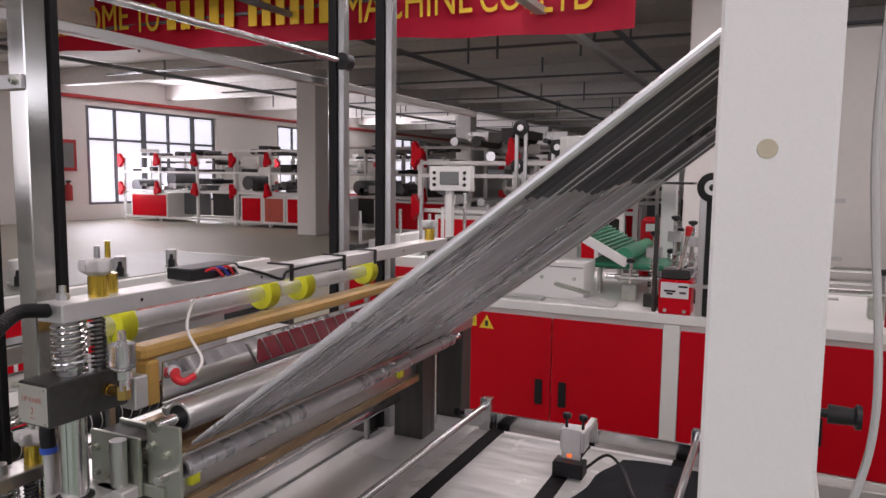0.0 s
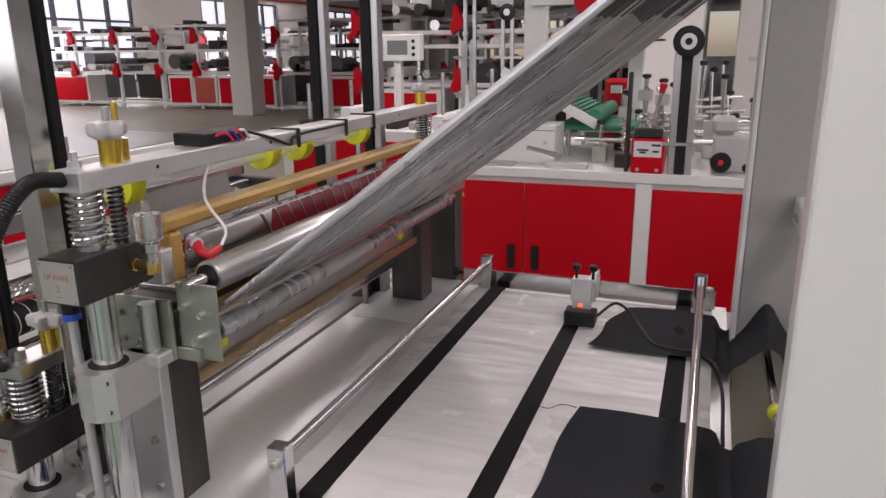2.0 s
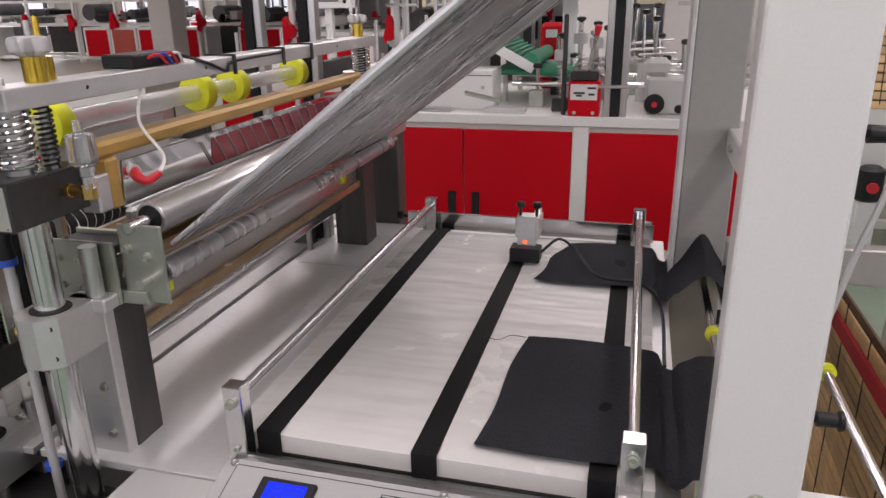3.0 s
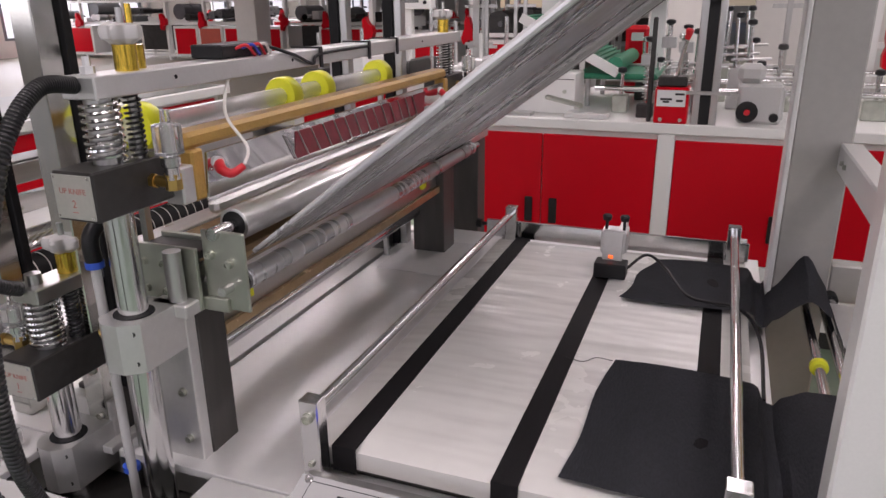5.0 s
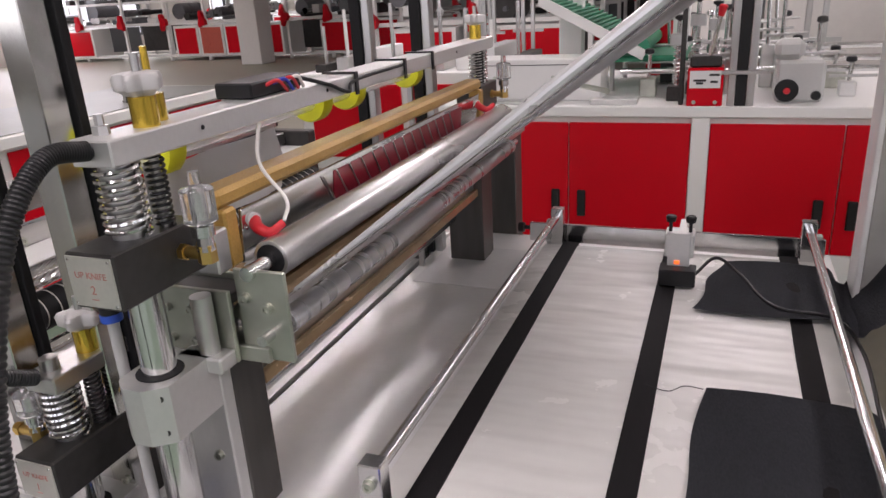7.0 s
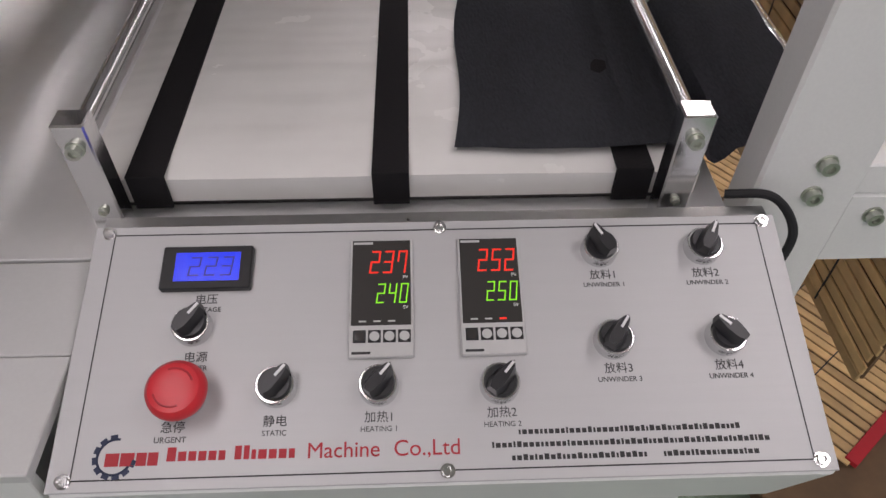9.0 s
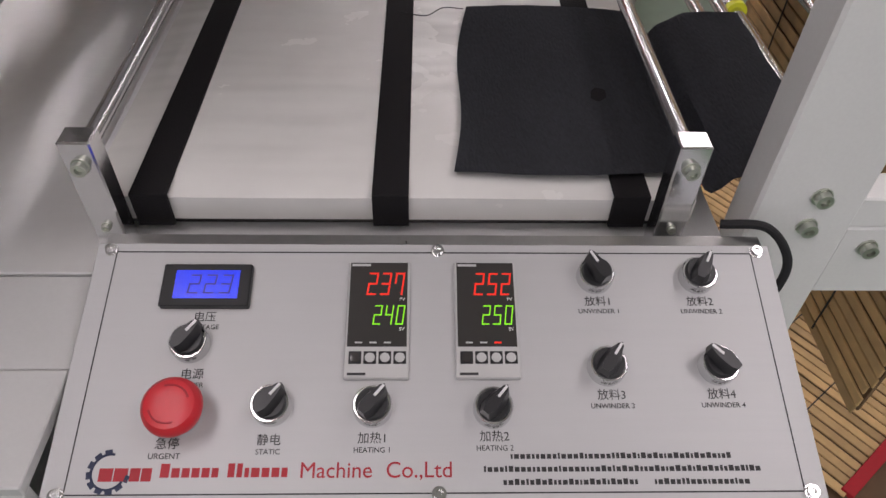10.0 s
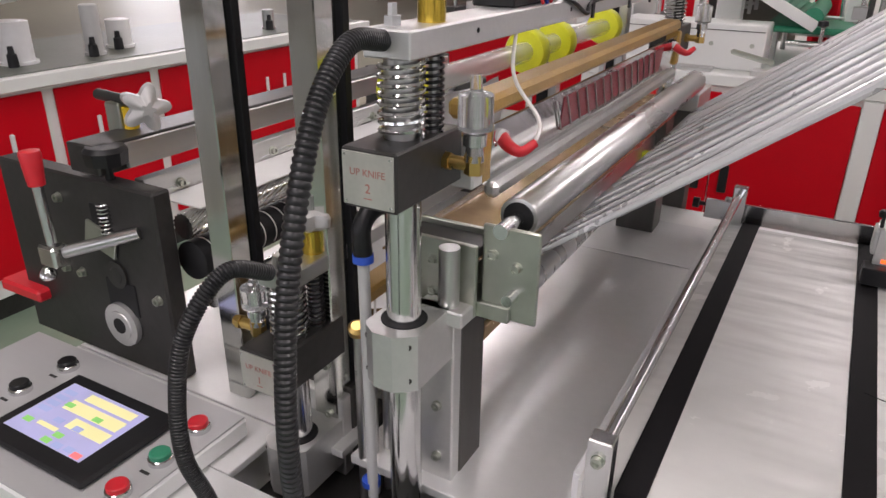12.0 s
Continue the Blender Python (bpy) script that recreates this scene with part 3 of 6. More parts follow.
digits("223", -0.2015, 0.059, 0.0125, 0.017, dark_digit, vm, 0.0079)
digit_red = material("red_led", (0.6, 0.02, 0.0), glow=((1.0, 0.022, 0.008), 1.15))
digit_green = material("green_led", (0.2, 0.6, 0.0), glow=((0.22, 1.0, 0.01), 0.85))
screen_dark = material("smoked_window", (0.045, 0.042, 0.04), 0.18, 0, 0.05, 60, 0, 4, 0.04)
grey_frame = material("light_grey_plastic", (0.5, 0.5, 0.49), 0.45, 0, 0.04, 120, 0.05, 6)
for u0, pv, sv in ((-0.0762, "237", "240"), (0.0085, "252", "250")):
    u1 = u0 + 0.0495
    tcn = part("temperature_controller", box(B(), u0, u1, -0.0085, 0.0885, 0.0005, 0.0055, 0.001, PM), grey_frame, con, "grey temperature controller with red and green figures")
    part("window", box(B(), u0 + 0.002, u1 - 0.002, 0.0165, 0.0875, 0.0052, 0.0061, 0, PM), screen_dark, tcn)
    digits(pv, u0 + 0.0150, 0.0590, 0.0105, 0.0195, digit_red, tcn, 0.006)
    digits(sv, u0 + 0.0205, 0.0340, 0.0088, 0.0165, digit_green, tcn, 0.006)
    words("mark", "PV", 0.0038, on_panel(u1 - 0.006, 0.0555, 0.0062), white_poly, tcn), words("mark", "SV", 0.0038, on_panel(u1 - 0.006, 0.0305, 0.0062), white_poly, tcn)
    part("brand_bar", box(B(), u0 + 0.003, u0 + 0.018, 0.0843, 0.0862, 0.006, 0.0063, 0, PM), grey_frame, tcn)
    part("model_bar", box(B(), u0 + 0.003, u0 + 0.017, -0.0060, -0.0040, 0.0054, 0.0057, 0, PM), ink_black, tcn)
    for k in range(3):
        part("mark_bar", box(B(), u0 + 0.008 + 0.011 * k, u0 + 0.0135 + 0.011 * k, 0.0190, 0.0202, 0.006, 0.0063, 0, PM), grey_frame if not (k == 2 and pv == "252") else digit_red, tcn)
    for k in range(4):
        uc = u0 + 0.0085 + 0.0113 * k
        key = part("key", box(B(), uc - 0.0048, uc + 0.0048, 0.0028, 0.0128, 0.0054, 0.0060, 0.0003, PM), black, tcn)
        part("key_ring", lathe(B(), on_panel(uc, 0.0078, 0.0058).translation, PN, [(0, 0.0039), (0.0007, 0.0037), (0.0008, 0.003)], 18), screen_dark if k == 0 else grey_frame, key)

# maker's mark: a cog with plain red shapes, company line and address as plain bars
emblem_ink = material("blue_black_ink", (0.02, 0.03, 0.07), 0.6)
pts = [on_panel(-0.2365 + 0.0122 * math.cos(radians(a)), -0.0745 + 0.0122 * math.sin(radians(a)), 0.0014).translation for a in range(80, 330, 8)]
em = part("emblem", sweep(B(), pts, 0.0009, 6), emblem_ink, con, "dark cog emblem")
for k in range(9):
    part("emblem_tooth", box(B(), -0.0025, 0.0025, 0.0125, 0.0155, 0.0012, 0.0016, 0, PM @ Matrix.Translation((-0.2365, -0.0745, 0)) @ Matrix.Rotation(radians(10 + k * 30), 4, "Z")), emblem_ink, em)
bm = B()
for u0, u1 in ((-0.243, -0.2335), (-0.2325, -0.223), (-0.2215, -0.2145), (-0.2135, -0.2065)):
    box(bm, u0, u1, -0.0810, -0.0720, 0.0012, 0.0016, 0, PM)
part("emblem_bar", bm, ink_red, con)
for u0, u1 in ((-0.2005, -0.160), (-0.1535, -0.1116)):
    x = u0
    while x < u1 - 0.003:
        w = 0.0046 + 0.0016 * math.sin(x * 900)
        part("company_bar", box(B(), x, min(x + w, u1), -0.0785, -0.0690 if x == u0 or math.sin(x * 1700) > 0.6 else -0.0720, 0.0012, 0.0016, 0, PM), ink_red, con)
        x += w + 0.0016
words("lettering", "Machine", 0.0155, on_panel(-0.0775, -0.0745), ink_red, con, 1.0, "CENTER", 0.0005)
words("lettering", "Co.,Ltd", 0.0158, on_panel(-0.0185, -0.0745), ink_red, con, 1.0, "CENTER", 0.0005)
for v, u0, u1 in ((-0.0650, 0.047, 0.207), (-0.0740, 0.0275, 0.228), (-0.0830, 0.041, 0.139), (-0.0830, 0.149, 0.218)):
    x = u0
    while x < u1 - 0.002:
        w = 0.0024 + 0.0010 * math.sin(x * 1300)
        part("address_bar", box(B(), x, min(x + w, u1), v - 0.0017, v + (0.0024 if math.sin(x * 2100) > 0.5 else 0.0016), 0.0012, 0.00155, 0, PM), ink_black, con)
        x += w + 0.0011

# ---- sealing knives (they ride up and down) ----
plate_mat = material("engraved_plate", (0.60, 0.60, 0.55), 0.35, 0.6, 0.08, 200, 0, 12)
plate_red = material("faded_red_lettering", (0.47, 0.19, 0.16), 0.6, 0, 0.25, 300, 0, 60)
hose_mat = material("ribbed_black_hose", (0.012, 0.012, 0.013), 0.38, 0, 0.3, 120, 0.05, 10)
knob_grey = material("grey_cast_knob", (0.52, 0.51, 0.50), 0.4, 0.25, 0.1, 60, 0.05, 9)
black_oxide = material("black_oxide_spring", (0.04, 0.04, 0.042), 0.35, 0.8, 0.2, 60, 0, 9)
tube_mat = material("frosted_tube", (0.80, 0.81, 0.80), 0.2, 0, 0.05, 40, 0.05, 6, coat=0.4, alpha=0.45)
mirror_steel = material("mirror_steel", (0.66, 0.66, 0.66), 0.08, 1.0, 0.06, 20, 0.0, 5, 0.05)
white_cable = material("white_cable", (0.75, 0.73, 0.69), 0.5, 0, 0.05, 40, 0, 5)


def star_knob(parent, at, r=0.024):
    """Five-lobed cast knob on a brass sleeve, with the threaded stud through it."""
    x, y, z = at
    part("sleeve", lathe(B(), (x, y, z), (0, 0, 1), [(0, 0.0125), (0.028, 0.0125), (0.0282, 0.011)], 20), oil_brass, parent, "yellow brass adjusting sleeve")
    bm = B()
    n = 60
    rings = []
    for h, s in ((0.028, 0.55), (0.034, 0.95), (0.044, 1.0), (0.048, 0.9), (0.050, 0.5)):
        rings.append([bm.verts.new((x + r * s * (0.82 + 0.18 * math.cos(5 * 2 * math.pi * k / n)) * math.cos(2 * math.pi * k / n), y + r * s * (0.82 + 0.18 * math.cos(5 * 2 * math.pi * k / n)) * math.sin(2 * math.pi * k / n), z + h)) for k in range(n)])
    for p, q in zip(rings, rings[1:]):
        for k in range(n):
            bm.faces.new((p[k], p[(k + 1) % n], q[(k + 1) % n], q[k]))
    bm.faces.new(rings[-1]), bm.faces.new(list(reversed(rings[0])))
    part("star_knob", bm, knob_grey, parent, "grey five-lobed adjusting knob")
    part("stud", rod(B(), (x, y, z + 0.049), (x, y, z + 0.066), 0.004, 14), steel, parent)


oil_brass = material("yellow_brass_sleeve", (0.72, 0.50, 0.07), 0.22, 0.9, 0.12, 30, 0, 9)


def oil_cup(parent, at, h=0.075):
    x, y, z = at
    cup = part("oil_cup", lathe(B(), (x, y, z + h * 0.35), (0, 0, 1), [(0, 0.009), (0.003, 0.016), (h * 0.45, 0.016), (h * 0.47, 0.0145), (h * 0.5, 0.006), (h * 0.68, 0.005)], 24), clear, parent, "clear acrylic oil cup")
    part("stem", lathe(B(), (x, y, z), (0, 0, 1), [(0, 0.009), (h * 0.18, 0.008), (h * 0.2, 0.011), (h * 0.34, 0.011)], 16), chrome, cup)
    part("needle", rod(B(), (x, y, z + h * 0.36), (x, y, z + h * 0.8), 0.0055, 14), chrome, cup)
    bm = B()
    rod(bm, (x, y, z - 0.012), (x, y, z + 0.006), 0.0095, 6)
    rod(bm, (x - 0.034, y, z - 0.004), (x, y, z - 0.004), 0.0065, 14)
    rod(bm, (x - 0.030, y, z - 0.004), (x - 0.024, y, z - 0.004), 0.0085, 6)
    part("elbow", bm, brass, cup, "brass elbow fitting")


def press_end(parent, ax, ay, z0, front=True, tall=0.054, spr=0.070, number="2"):
    """Sliding block, shaft, compression springs, nut: one end of a knife press."""
    s = 1 if front else -1
    y0, y1 = sorted((ay - s * 0.050, ay + s * 0.066))
    blk = part("block", box(B(), ax - 0.030, ax + 0.026, y0, y1, z0, z0 + tall, 0.0018), dark_iron, parent, "black-oxided steel sliding block")
    part("shaft", rod(B(), (ax, ay, 0.745 if z0 > 1.05 else 0.739), (ax, ay, z0 + 0.002), 0.0172, 28), chrome, parent)
    zt = z0 + tall
    part("core", rod(B(), (ax, ay, zt - 0.002), (ax, ay, zt + spr + 0.004), 0.0155, 20), steel, parent)
    part("spring", spring(B(), (ax, ay, zt + 0.002), spr - 0.003, 0.0195, 0.0023, 8.5), chrome, parent)
    part("small_spring", spring(B(), (ax + 0.014, ay + 0.032 * s, zt), spr, 0.0085, 0.0016, 12), black_oxide, parent)
    part("pin", rod(B(), (ax + 0.014, ay + 0.032 * s, zt - 0.002), (ax + 0.014, ay + 0.032 * s, zt + spr), 0.005, 12), steel, parent)
    if front:
        np_ = part("name_plate", box(B(), ax - 0.0285, ax + 0.0235, y0 - 0.0016, y0 + 0.0005, z0 + 0.003, z0 + tall - 0.003, 0.0004), plate_mat, blk, "engraved plate with faded red lettering")
        face_m = Matrix.Translation((ax - 0.0025, y0 - 0.0018, z0 + tall * 0.62)) @ Matrix.Rotation(radians(90), 4, "X")
        words("lettering", "UP KNIFE", 0.0088, face_m, plate_red, np_)
        words("lettering", number, 0.012, Matrix.Translation((0, 0, -0.014)) @ face_m, plate_red, np_)
        part("lettering_line", box(B(), ax - 0.0065, ax + 0.0015, y0 - 0.0022, y0 - 0.001, z0 + 0.0105, z0 + 0.0112), plate_red, np_)
        for dx in (-0.0255, 0.0205):
            for dz in (0.006, tall - 0.006):
                part("rivet", lathe(B(), (ax + dx, y0 - 0.0014, z0 + dz), (0, -1, 0), [(0, 0.0016), (0.0008, 0.0012)], 10), chrome, np_)
    return blk


k2 = thing("sealing_knife", (-0.782, 0.607, 1.16), "upper sealing knife press with dark blocks, springs and cross bar", "knife press", "sealing knives")
AX = -0.782
press_end(k2, AX, 0.607, 1.160)
press_end(k2, AX, 1.655, 1.160, False)
BZ = 1.285
part("cross_bar", box(B(), AX - 0.021, AX + 0.026, 0.580, 1.690, BZ, BZ + 0.024, 0.0015), alu, k2, "brushed aluminium cross bar")
for y in (0.70, 0.95, 1.2, 1.45):
    part("tapped_hole", lathe(B(), (AX + 0.0262, y, BZ + 0.013), (1, 0, 0), [(0, 0.0026), (0.0004, 0.0024)], 12), rubber, k2)
for y in (0.607, 1.665):
    part("nut", lathe(B(), (AX - 0.008, y, BZ + 0.024), (0, 0, 1), [(0, 0.008), (0.008, 0.0078), (0.0082, 0.0045), (0.018, 0.0042)], 6), steel, k2)
for y in (0.648, 1.625):
    star_knob(k2, (AX + 0.006, y, BZ + 0.024))
part("sleeve", lathe(B(), (AX - 0.008, 0.676, BZ + 0.024), (0, 0, 1), [(0, 0.0115), (0.026, 0.0115), (0.0262, 0.004), (0.07, 0.0035)], 20), oil_brass, k2, "yellow brass adjusting sleeve")
oil_cup(k2, (AX + 0.056, 0.640, 1.192))
oil_cup(k2, (AX + 0.056, 1.66, 1.192))
reflected_red = material("painted_red_reflection", (0.22, 0.012, 0.025), 0.3, 0, 0.25, 60, 0.05, 14)
# heater bar wrapped in brown tape, its drop posts and polished blade
bm = B()
box(bm, -0.786, -0.750, 0.695, 1.575, 1.212, 1.232, 0.005)
part("heater_bar", bm, ptfe, k2, "heater bar wrapped in golden-brown tape")
for y in (0.70, 1.555):
    part("drop_post", box(B(), -0.772, -0.746, y - 0.002, y + 0.020, 1.148, 1.2115, 0.003), ptfe, k2)
part("end_block", box(B(), -0.772, -0.744, 0.674, 0.697, 1.150, 1.196, 0.002), alu, k2)
tilt = Matrix.Translation((-0.748, 0, 1.204)) @ Matrix.Rotation(radians(5), 4, "Y")
part("blade", box(B(), -0.004, 0.0, 0.728, 1.55, -0.062, 0.0, 0.0006, tilt), mirror_steel, k2, "polished steel sealing blade")
# dark red strip and slanted rods imitate the striped reflection in the blade
part("blade_strip", box(B(), 0.0002, 0.0010, 0.93, 1.44, -0.050, -0.008, 0.0003, tilt), reflected_red, k2, "dark red strip painting the red reflection in the blade")
for k in range(14):
    y = 0.90 + 0.036 * k
    part("slanted_wire", rod(B(), tilt @ Vector((0.0022, y, -0.008)), tilt @ Vector((0.0022, y + 0.032, -0.050)), 0.0013, 8), steel, k2)
part("blade_clamp", box(B(), -0.7595, -0.7425, 0.728, 1.55, 1.124, 1.142, 0.005), steel_y, k2)
for y in (0.735, 1.52):
    bolt(k2, (-0.7525, y, 1.182), (1, 0, 0.1), 0.003, chrome, "screw")
    red = part("cable_boot", sweep(B(), smooth_path([(-0.748, y + 0.012, 1.186), (-0.735, y + 0.002, 1.181), (-0.722, y + 0.004, 1.177), (-0.712, y + 0.016, 1.185)], 6), lambda i: 0.0078 - 0.00018 * i, 12), red_plastic, k2, "bright red rubber cable boot")
    part("collar", rod(B(), (-0.754, y + 0.013, 1.187), (-0.745, y + 0.011, 1.186), 0.009, 14), white_poly, red)
part("heater_cable", sweep(B(), smooth_path([(-0.712, 0.752, 1.186), (-0.718, 0.77, 1.205), (-0.75, 0.775, 1.245), (-0.765, 0.81, 1.29), (-0.785, 0.86, 1.325)]), 0.0022, 8), white_cable, k2, "white heater cable")
jb = part("junction_box", box(B(), -0.815, -0.765, 0.80, 0.905, BZ + 0.0245, BZ + 0.042, 0.002), black, k2, "black terminal box with red and blue wires")
for i, mcol in enumerate((red_plastic, material("blue_wire", (0.03, 0.05, 0.4)), red_plastic, white_cable)):
    part("wire", sweep(B(), smooth_path([(-0.766, 0.83 + 0.014 * i, BZ + 0.036), (-0.755, 0.84 + 0.014 * i, BZ + 0.04), (-0.757, 0.86 + 0.012 * i, BZ + 0.026)], 5), 0.0022, 6), mcol, jb)
part("clip_cable", sweep(B(), smooth_path([(-0.765, 0.90, BZ + 0.036), (-0.752, 0.95, BZ + 0.02), (-0.752, 1.0, BZ + 0.004), (-0.755, 1.03, BZ + 0.016), (-0.756, 1.2, BZ + 0.018)]), 0.0025, 8), black, k2)
for y in (1.03, 1.2, 1.32):
    bm = B()
    box(bm, AX - 0.024, AX + 0.029, y - 0.004, y + 0.004, BZ + 0.0245, BZ + 0.027)
    box(bm, AX + 0.0265, AX + 0.029, y - 0.004, y + 0.004, BZ - 0.004, BZ + 0.0245)
    part("cable_clip", bm, black, k2)


def ribbed(bm, ctrl, r):
    pts = smooth_path(ctrl, 56)
    return sweep(bm, pts, lambda i: r if i % 3 else r * 0.86, 14)


part("hose", ribbed(B(), [(-0.782, 0.583, 1.300), (-0.787, 0.538, 1.300), (-0.785, 0.488, 1.250), (-0.778, 0.443, 1.150), (-0.774, 0.423, 1.050), (-0.778, 0.426, 0.950), (-0.800, 0.460, 0.860), (-0.829, 0.496, 0.800), (-0.831, 0.500, 0.745)], 0.0090), hose_mat, k2, "ribbed black cable hose")

k1 = thing("sealing_knife", (-0.938, 0.60, 0.91), "lower front sealing knife press with dark block, spring and ribbed hose", "knife press", "sealing knives")
A1 = -0.937
press_end(k1, A1, 0.61, 0.912, True, 0.052, 0.066, "1")
press_end(k1, A1, 1.655, 0.912, False, 0.052, 0.066, "1")
part("cross_bar", box(B(), A1 - 0.02, A1 + 0.024, 0.588, 1.69, 1.030, 1.050, 0.0015), steel_y, k1)
part("nut", lathe(B(), (A1, 0.607, 1.05), (0, 0, 1), [(0, 0.010), (0.014, 0.0098), (0.0142, 0.008)], 16), steel, k1)
star_knob(k1, (A1 + 0.004, 0.655, 1.05), 0.026)
oil_cup(k1, (A1 - 0.038, 0.60, 0.97), 0.06)
part("heater_bar", box(B(), A1 - 0.002, A1 + 0.034, 0.70, 1.57, 0.958, 0.978, 0.004), ptfe, k1, "heater bar wrapped in golden-brown tape")
part("hose", ribbed(B(), [(A1, 0.588, 1.050), (-0.942, 0.530, 1.072), (-0.960, 0.488, 1.020), (-0.968, 0.473, 0.950), (-0.965, 0.468, 0.880), (-0.950, 0.478, 0.820), (-0.938, 0.482, 0.742)], 0.0092), hose_mat, k1, "ribbed black cable hose")
for x, y in ((-0.829, 0.522), (-0.938, 0.504)):
    single("hose_gland", lathe(B(), (x, y, DECK - 0.002), (0, 0, 1), [(0, 0.0145), (0.016, 0.0145), (0.0165, 0.0118), (0.024, 0.0115)], 18), black, "black hose gland screwed into the deck", "hose gland", "hose glands in the deck")

# ---- columns with bearing blocks ----


def bearing(parent, ax, ay, z0, z1, back):
    bm = B()
    w, d = 0.030, 0.027
    out = [(-w, -d + 0.004), (-w + 0.004, -d - 0.002), (-0.012, -d - 0.012), (0.010, -d - 0.012), (w - 0.006, -d - 0.002), (w, -d + 0.004), (w, back), (-w, back)]
    lo = [bm.verts.new((ax + x, ay + y, z0)) for x, y in out]
    hi = [bm.verts.new((ax + x, ay + y, z1)) for x, y in out]
    bm.faces.new(hi), bm.faces.new(list(reversed(lo)))
    for i in range(len(out)):
        k = (i + 1) % len(out)
        bm.faces.new((lo[i], lo[k], hi[k], hi[i]))
    b = part("bearing_block", bm, alu, parent, "cast aluminium linear bearing block")
    part("seal", lathe(B(), (ax, ay, z1), (0, 0, 1), [(0, 0.0235), (0.0012, 0.0235), (0.0014, 0.0185)], 26), rubber, b)
    part("seal", lathe(B(), (ax, ay, z0), (0, 0, -1), [(0, 0.0235), (0.0012, 0.0235), (0.0014, 0.0185)], 26), rubber, b)
    for dx in (-0.024, 0.022):
        for z in (z0 + 0.012, z1 - 0.012):
            part("socket_screw", lathe(B(), (ax + dx, ay - d - 0.001, z), (0, -1, 0), [(0, 0.0038), (0.0014, 0.0036), (0.0016, 0.002), (0.0006, 0.0018)], 12), dark_iron, b)
    return b


dark_steel = material("dark_brushed_steel", (0.085, 0.08, 0.075), 0.45, 0.6, 0.3, 60, 0.08, 5, stretch=(1, 1, 0.15))


def column(ax, ay, s, top, label, mat=None):
    c = thing("press_column", (ax, ay + 0.09 * s, 0.737), label, "column", "press columns")
    y0, y1 = sorted((ay + 0.066 * s, ay + 0.120 * s))
    part("column_body", box(B(), ax - 0.047, ax + 0.032, y0, y1, 0.737, top, 0.0018), mat or dark_steel, c)
    y2, y3 = sorted((ay + 0.047 * s, ay + 0.0655 * s))
    part("face_plate", box(B(), ax - 0.047, ax + 0.031, y2, y3, 0.737, top - 0.006, 0.0015), mat or alu, c)
    for z in (0.83, 0.90):
        bolt(c, (ax + 0.012, ay + 0.047 * s, z), (0, -s, 0), 0.0048)
    return c


c2 = column(AX, 0.607, 1, 1.012, "machined steel press column with an aluminium bearing block")
bearing(c2, AX, 0.607, 0.968, 1.030, 0.0465)
part("shaft_ring", lathe(B(), (AX, 0.607, 0.737), (0, 0, 1), [(0, 0.024), (0.010, 0.024), (0.012, 0.018)], 24), rubber, c2)
column(AX - 0.006, 1.668, -1, 1.05, "dark steel press column at the far side", dark_steel)
c1 = column(A1, 0.61, 1, 0.86, "short machined steel press column with an aluminium bearing block")
bearing(c1, A1, 0.61, 0.76, 0.826, 0.0465)
column(A1, 1.655, -1, 0.86, "short machined steel press column at the far side")
# zinc bracket that carries the roll
br = thing("roll_bracket", (-0.76, 0.69, 1.012), "yellowish zinc-plated roll bracket with bolts on the column", "bracket")
part("front_plate", box(B(), -0.828, -0.735, 0.668, 0.674, 1.0125, 1.094, 0.001), zinc, br)
part("rear_plate", box(B(), -0.828, -0.735, 0.716, 0.722, 1.0125, 1.094, 0.001), zinc, br)
part("floor_plate", box(B(), -0.828, -0.70, 0.6745, 0.7155, 1.0125, 1.03, 0.001), zinc, br)
part("pocket", box(B(), -0.826, -0.737, 0.6745, 0.7155, 1.072, 1.088, 0.001), dark_iron, br)
part("side_plate", box(B(), -0.734, -0.672, 0.6805, 0.6855, 1.014, 1.116, 0.0015), zinc, br)
part("pillar_pin", rod(B(), (-0.758, 0.655, 1.03), (-0.758, 0.655, 1.094), 0.011), steel, br)
part("pin_foot", box(B(), -0.79, -0.735, 0.640, 0.6675, 1.0125, 1.03, 0.002), alu, br)
for x, z in ((-0.815, 1.034), (-0.815, 1.07), (-0.785, 1.034), (-0.785, 1.07)):
    bolt(br, (x, 0.668, z), (0, -1, 0), 0.0046)
for x, z in ((-0.696, 1.075), (-0.722, 1.084)):
    bolt(br, (x, 0.6805, z), (0, -1, 0), 0.0055)
# bundled air fittings between the presses
af = thing("air_fitting", (-0.83, 0.60, 0.737), "black elbow air fitting on a grey tube with blue rings", "air fitting")
part("tube", rod(B(), (-0.822, 0.60, 0.737), (-0.828, 0.605, 1.085), 0.006, 14), grey_frame, af)
part("elbow", sweep(B(), smooth_path([(-0.828, 0.605, 1.085), (-0.829, 0.606, 1.118), (-0.824, 0.622, 1.134), (-0.812, 0.645, 1.134)], 6), 0.0098, 12), black, af)
for z in (1.082, 0.80):
    part("ring", rod(B(), (-0.828, 0.605, z), (-0.828, 0.605, z + 0.008), 0.0108, 16), material("blue_ring", (0.03, 0.10, 0.55), 0.4), af)

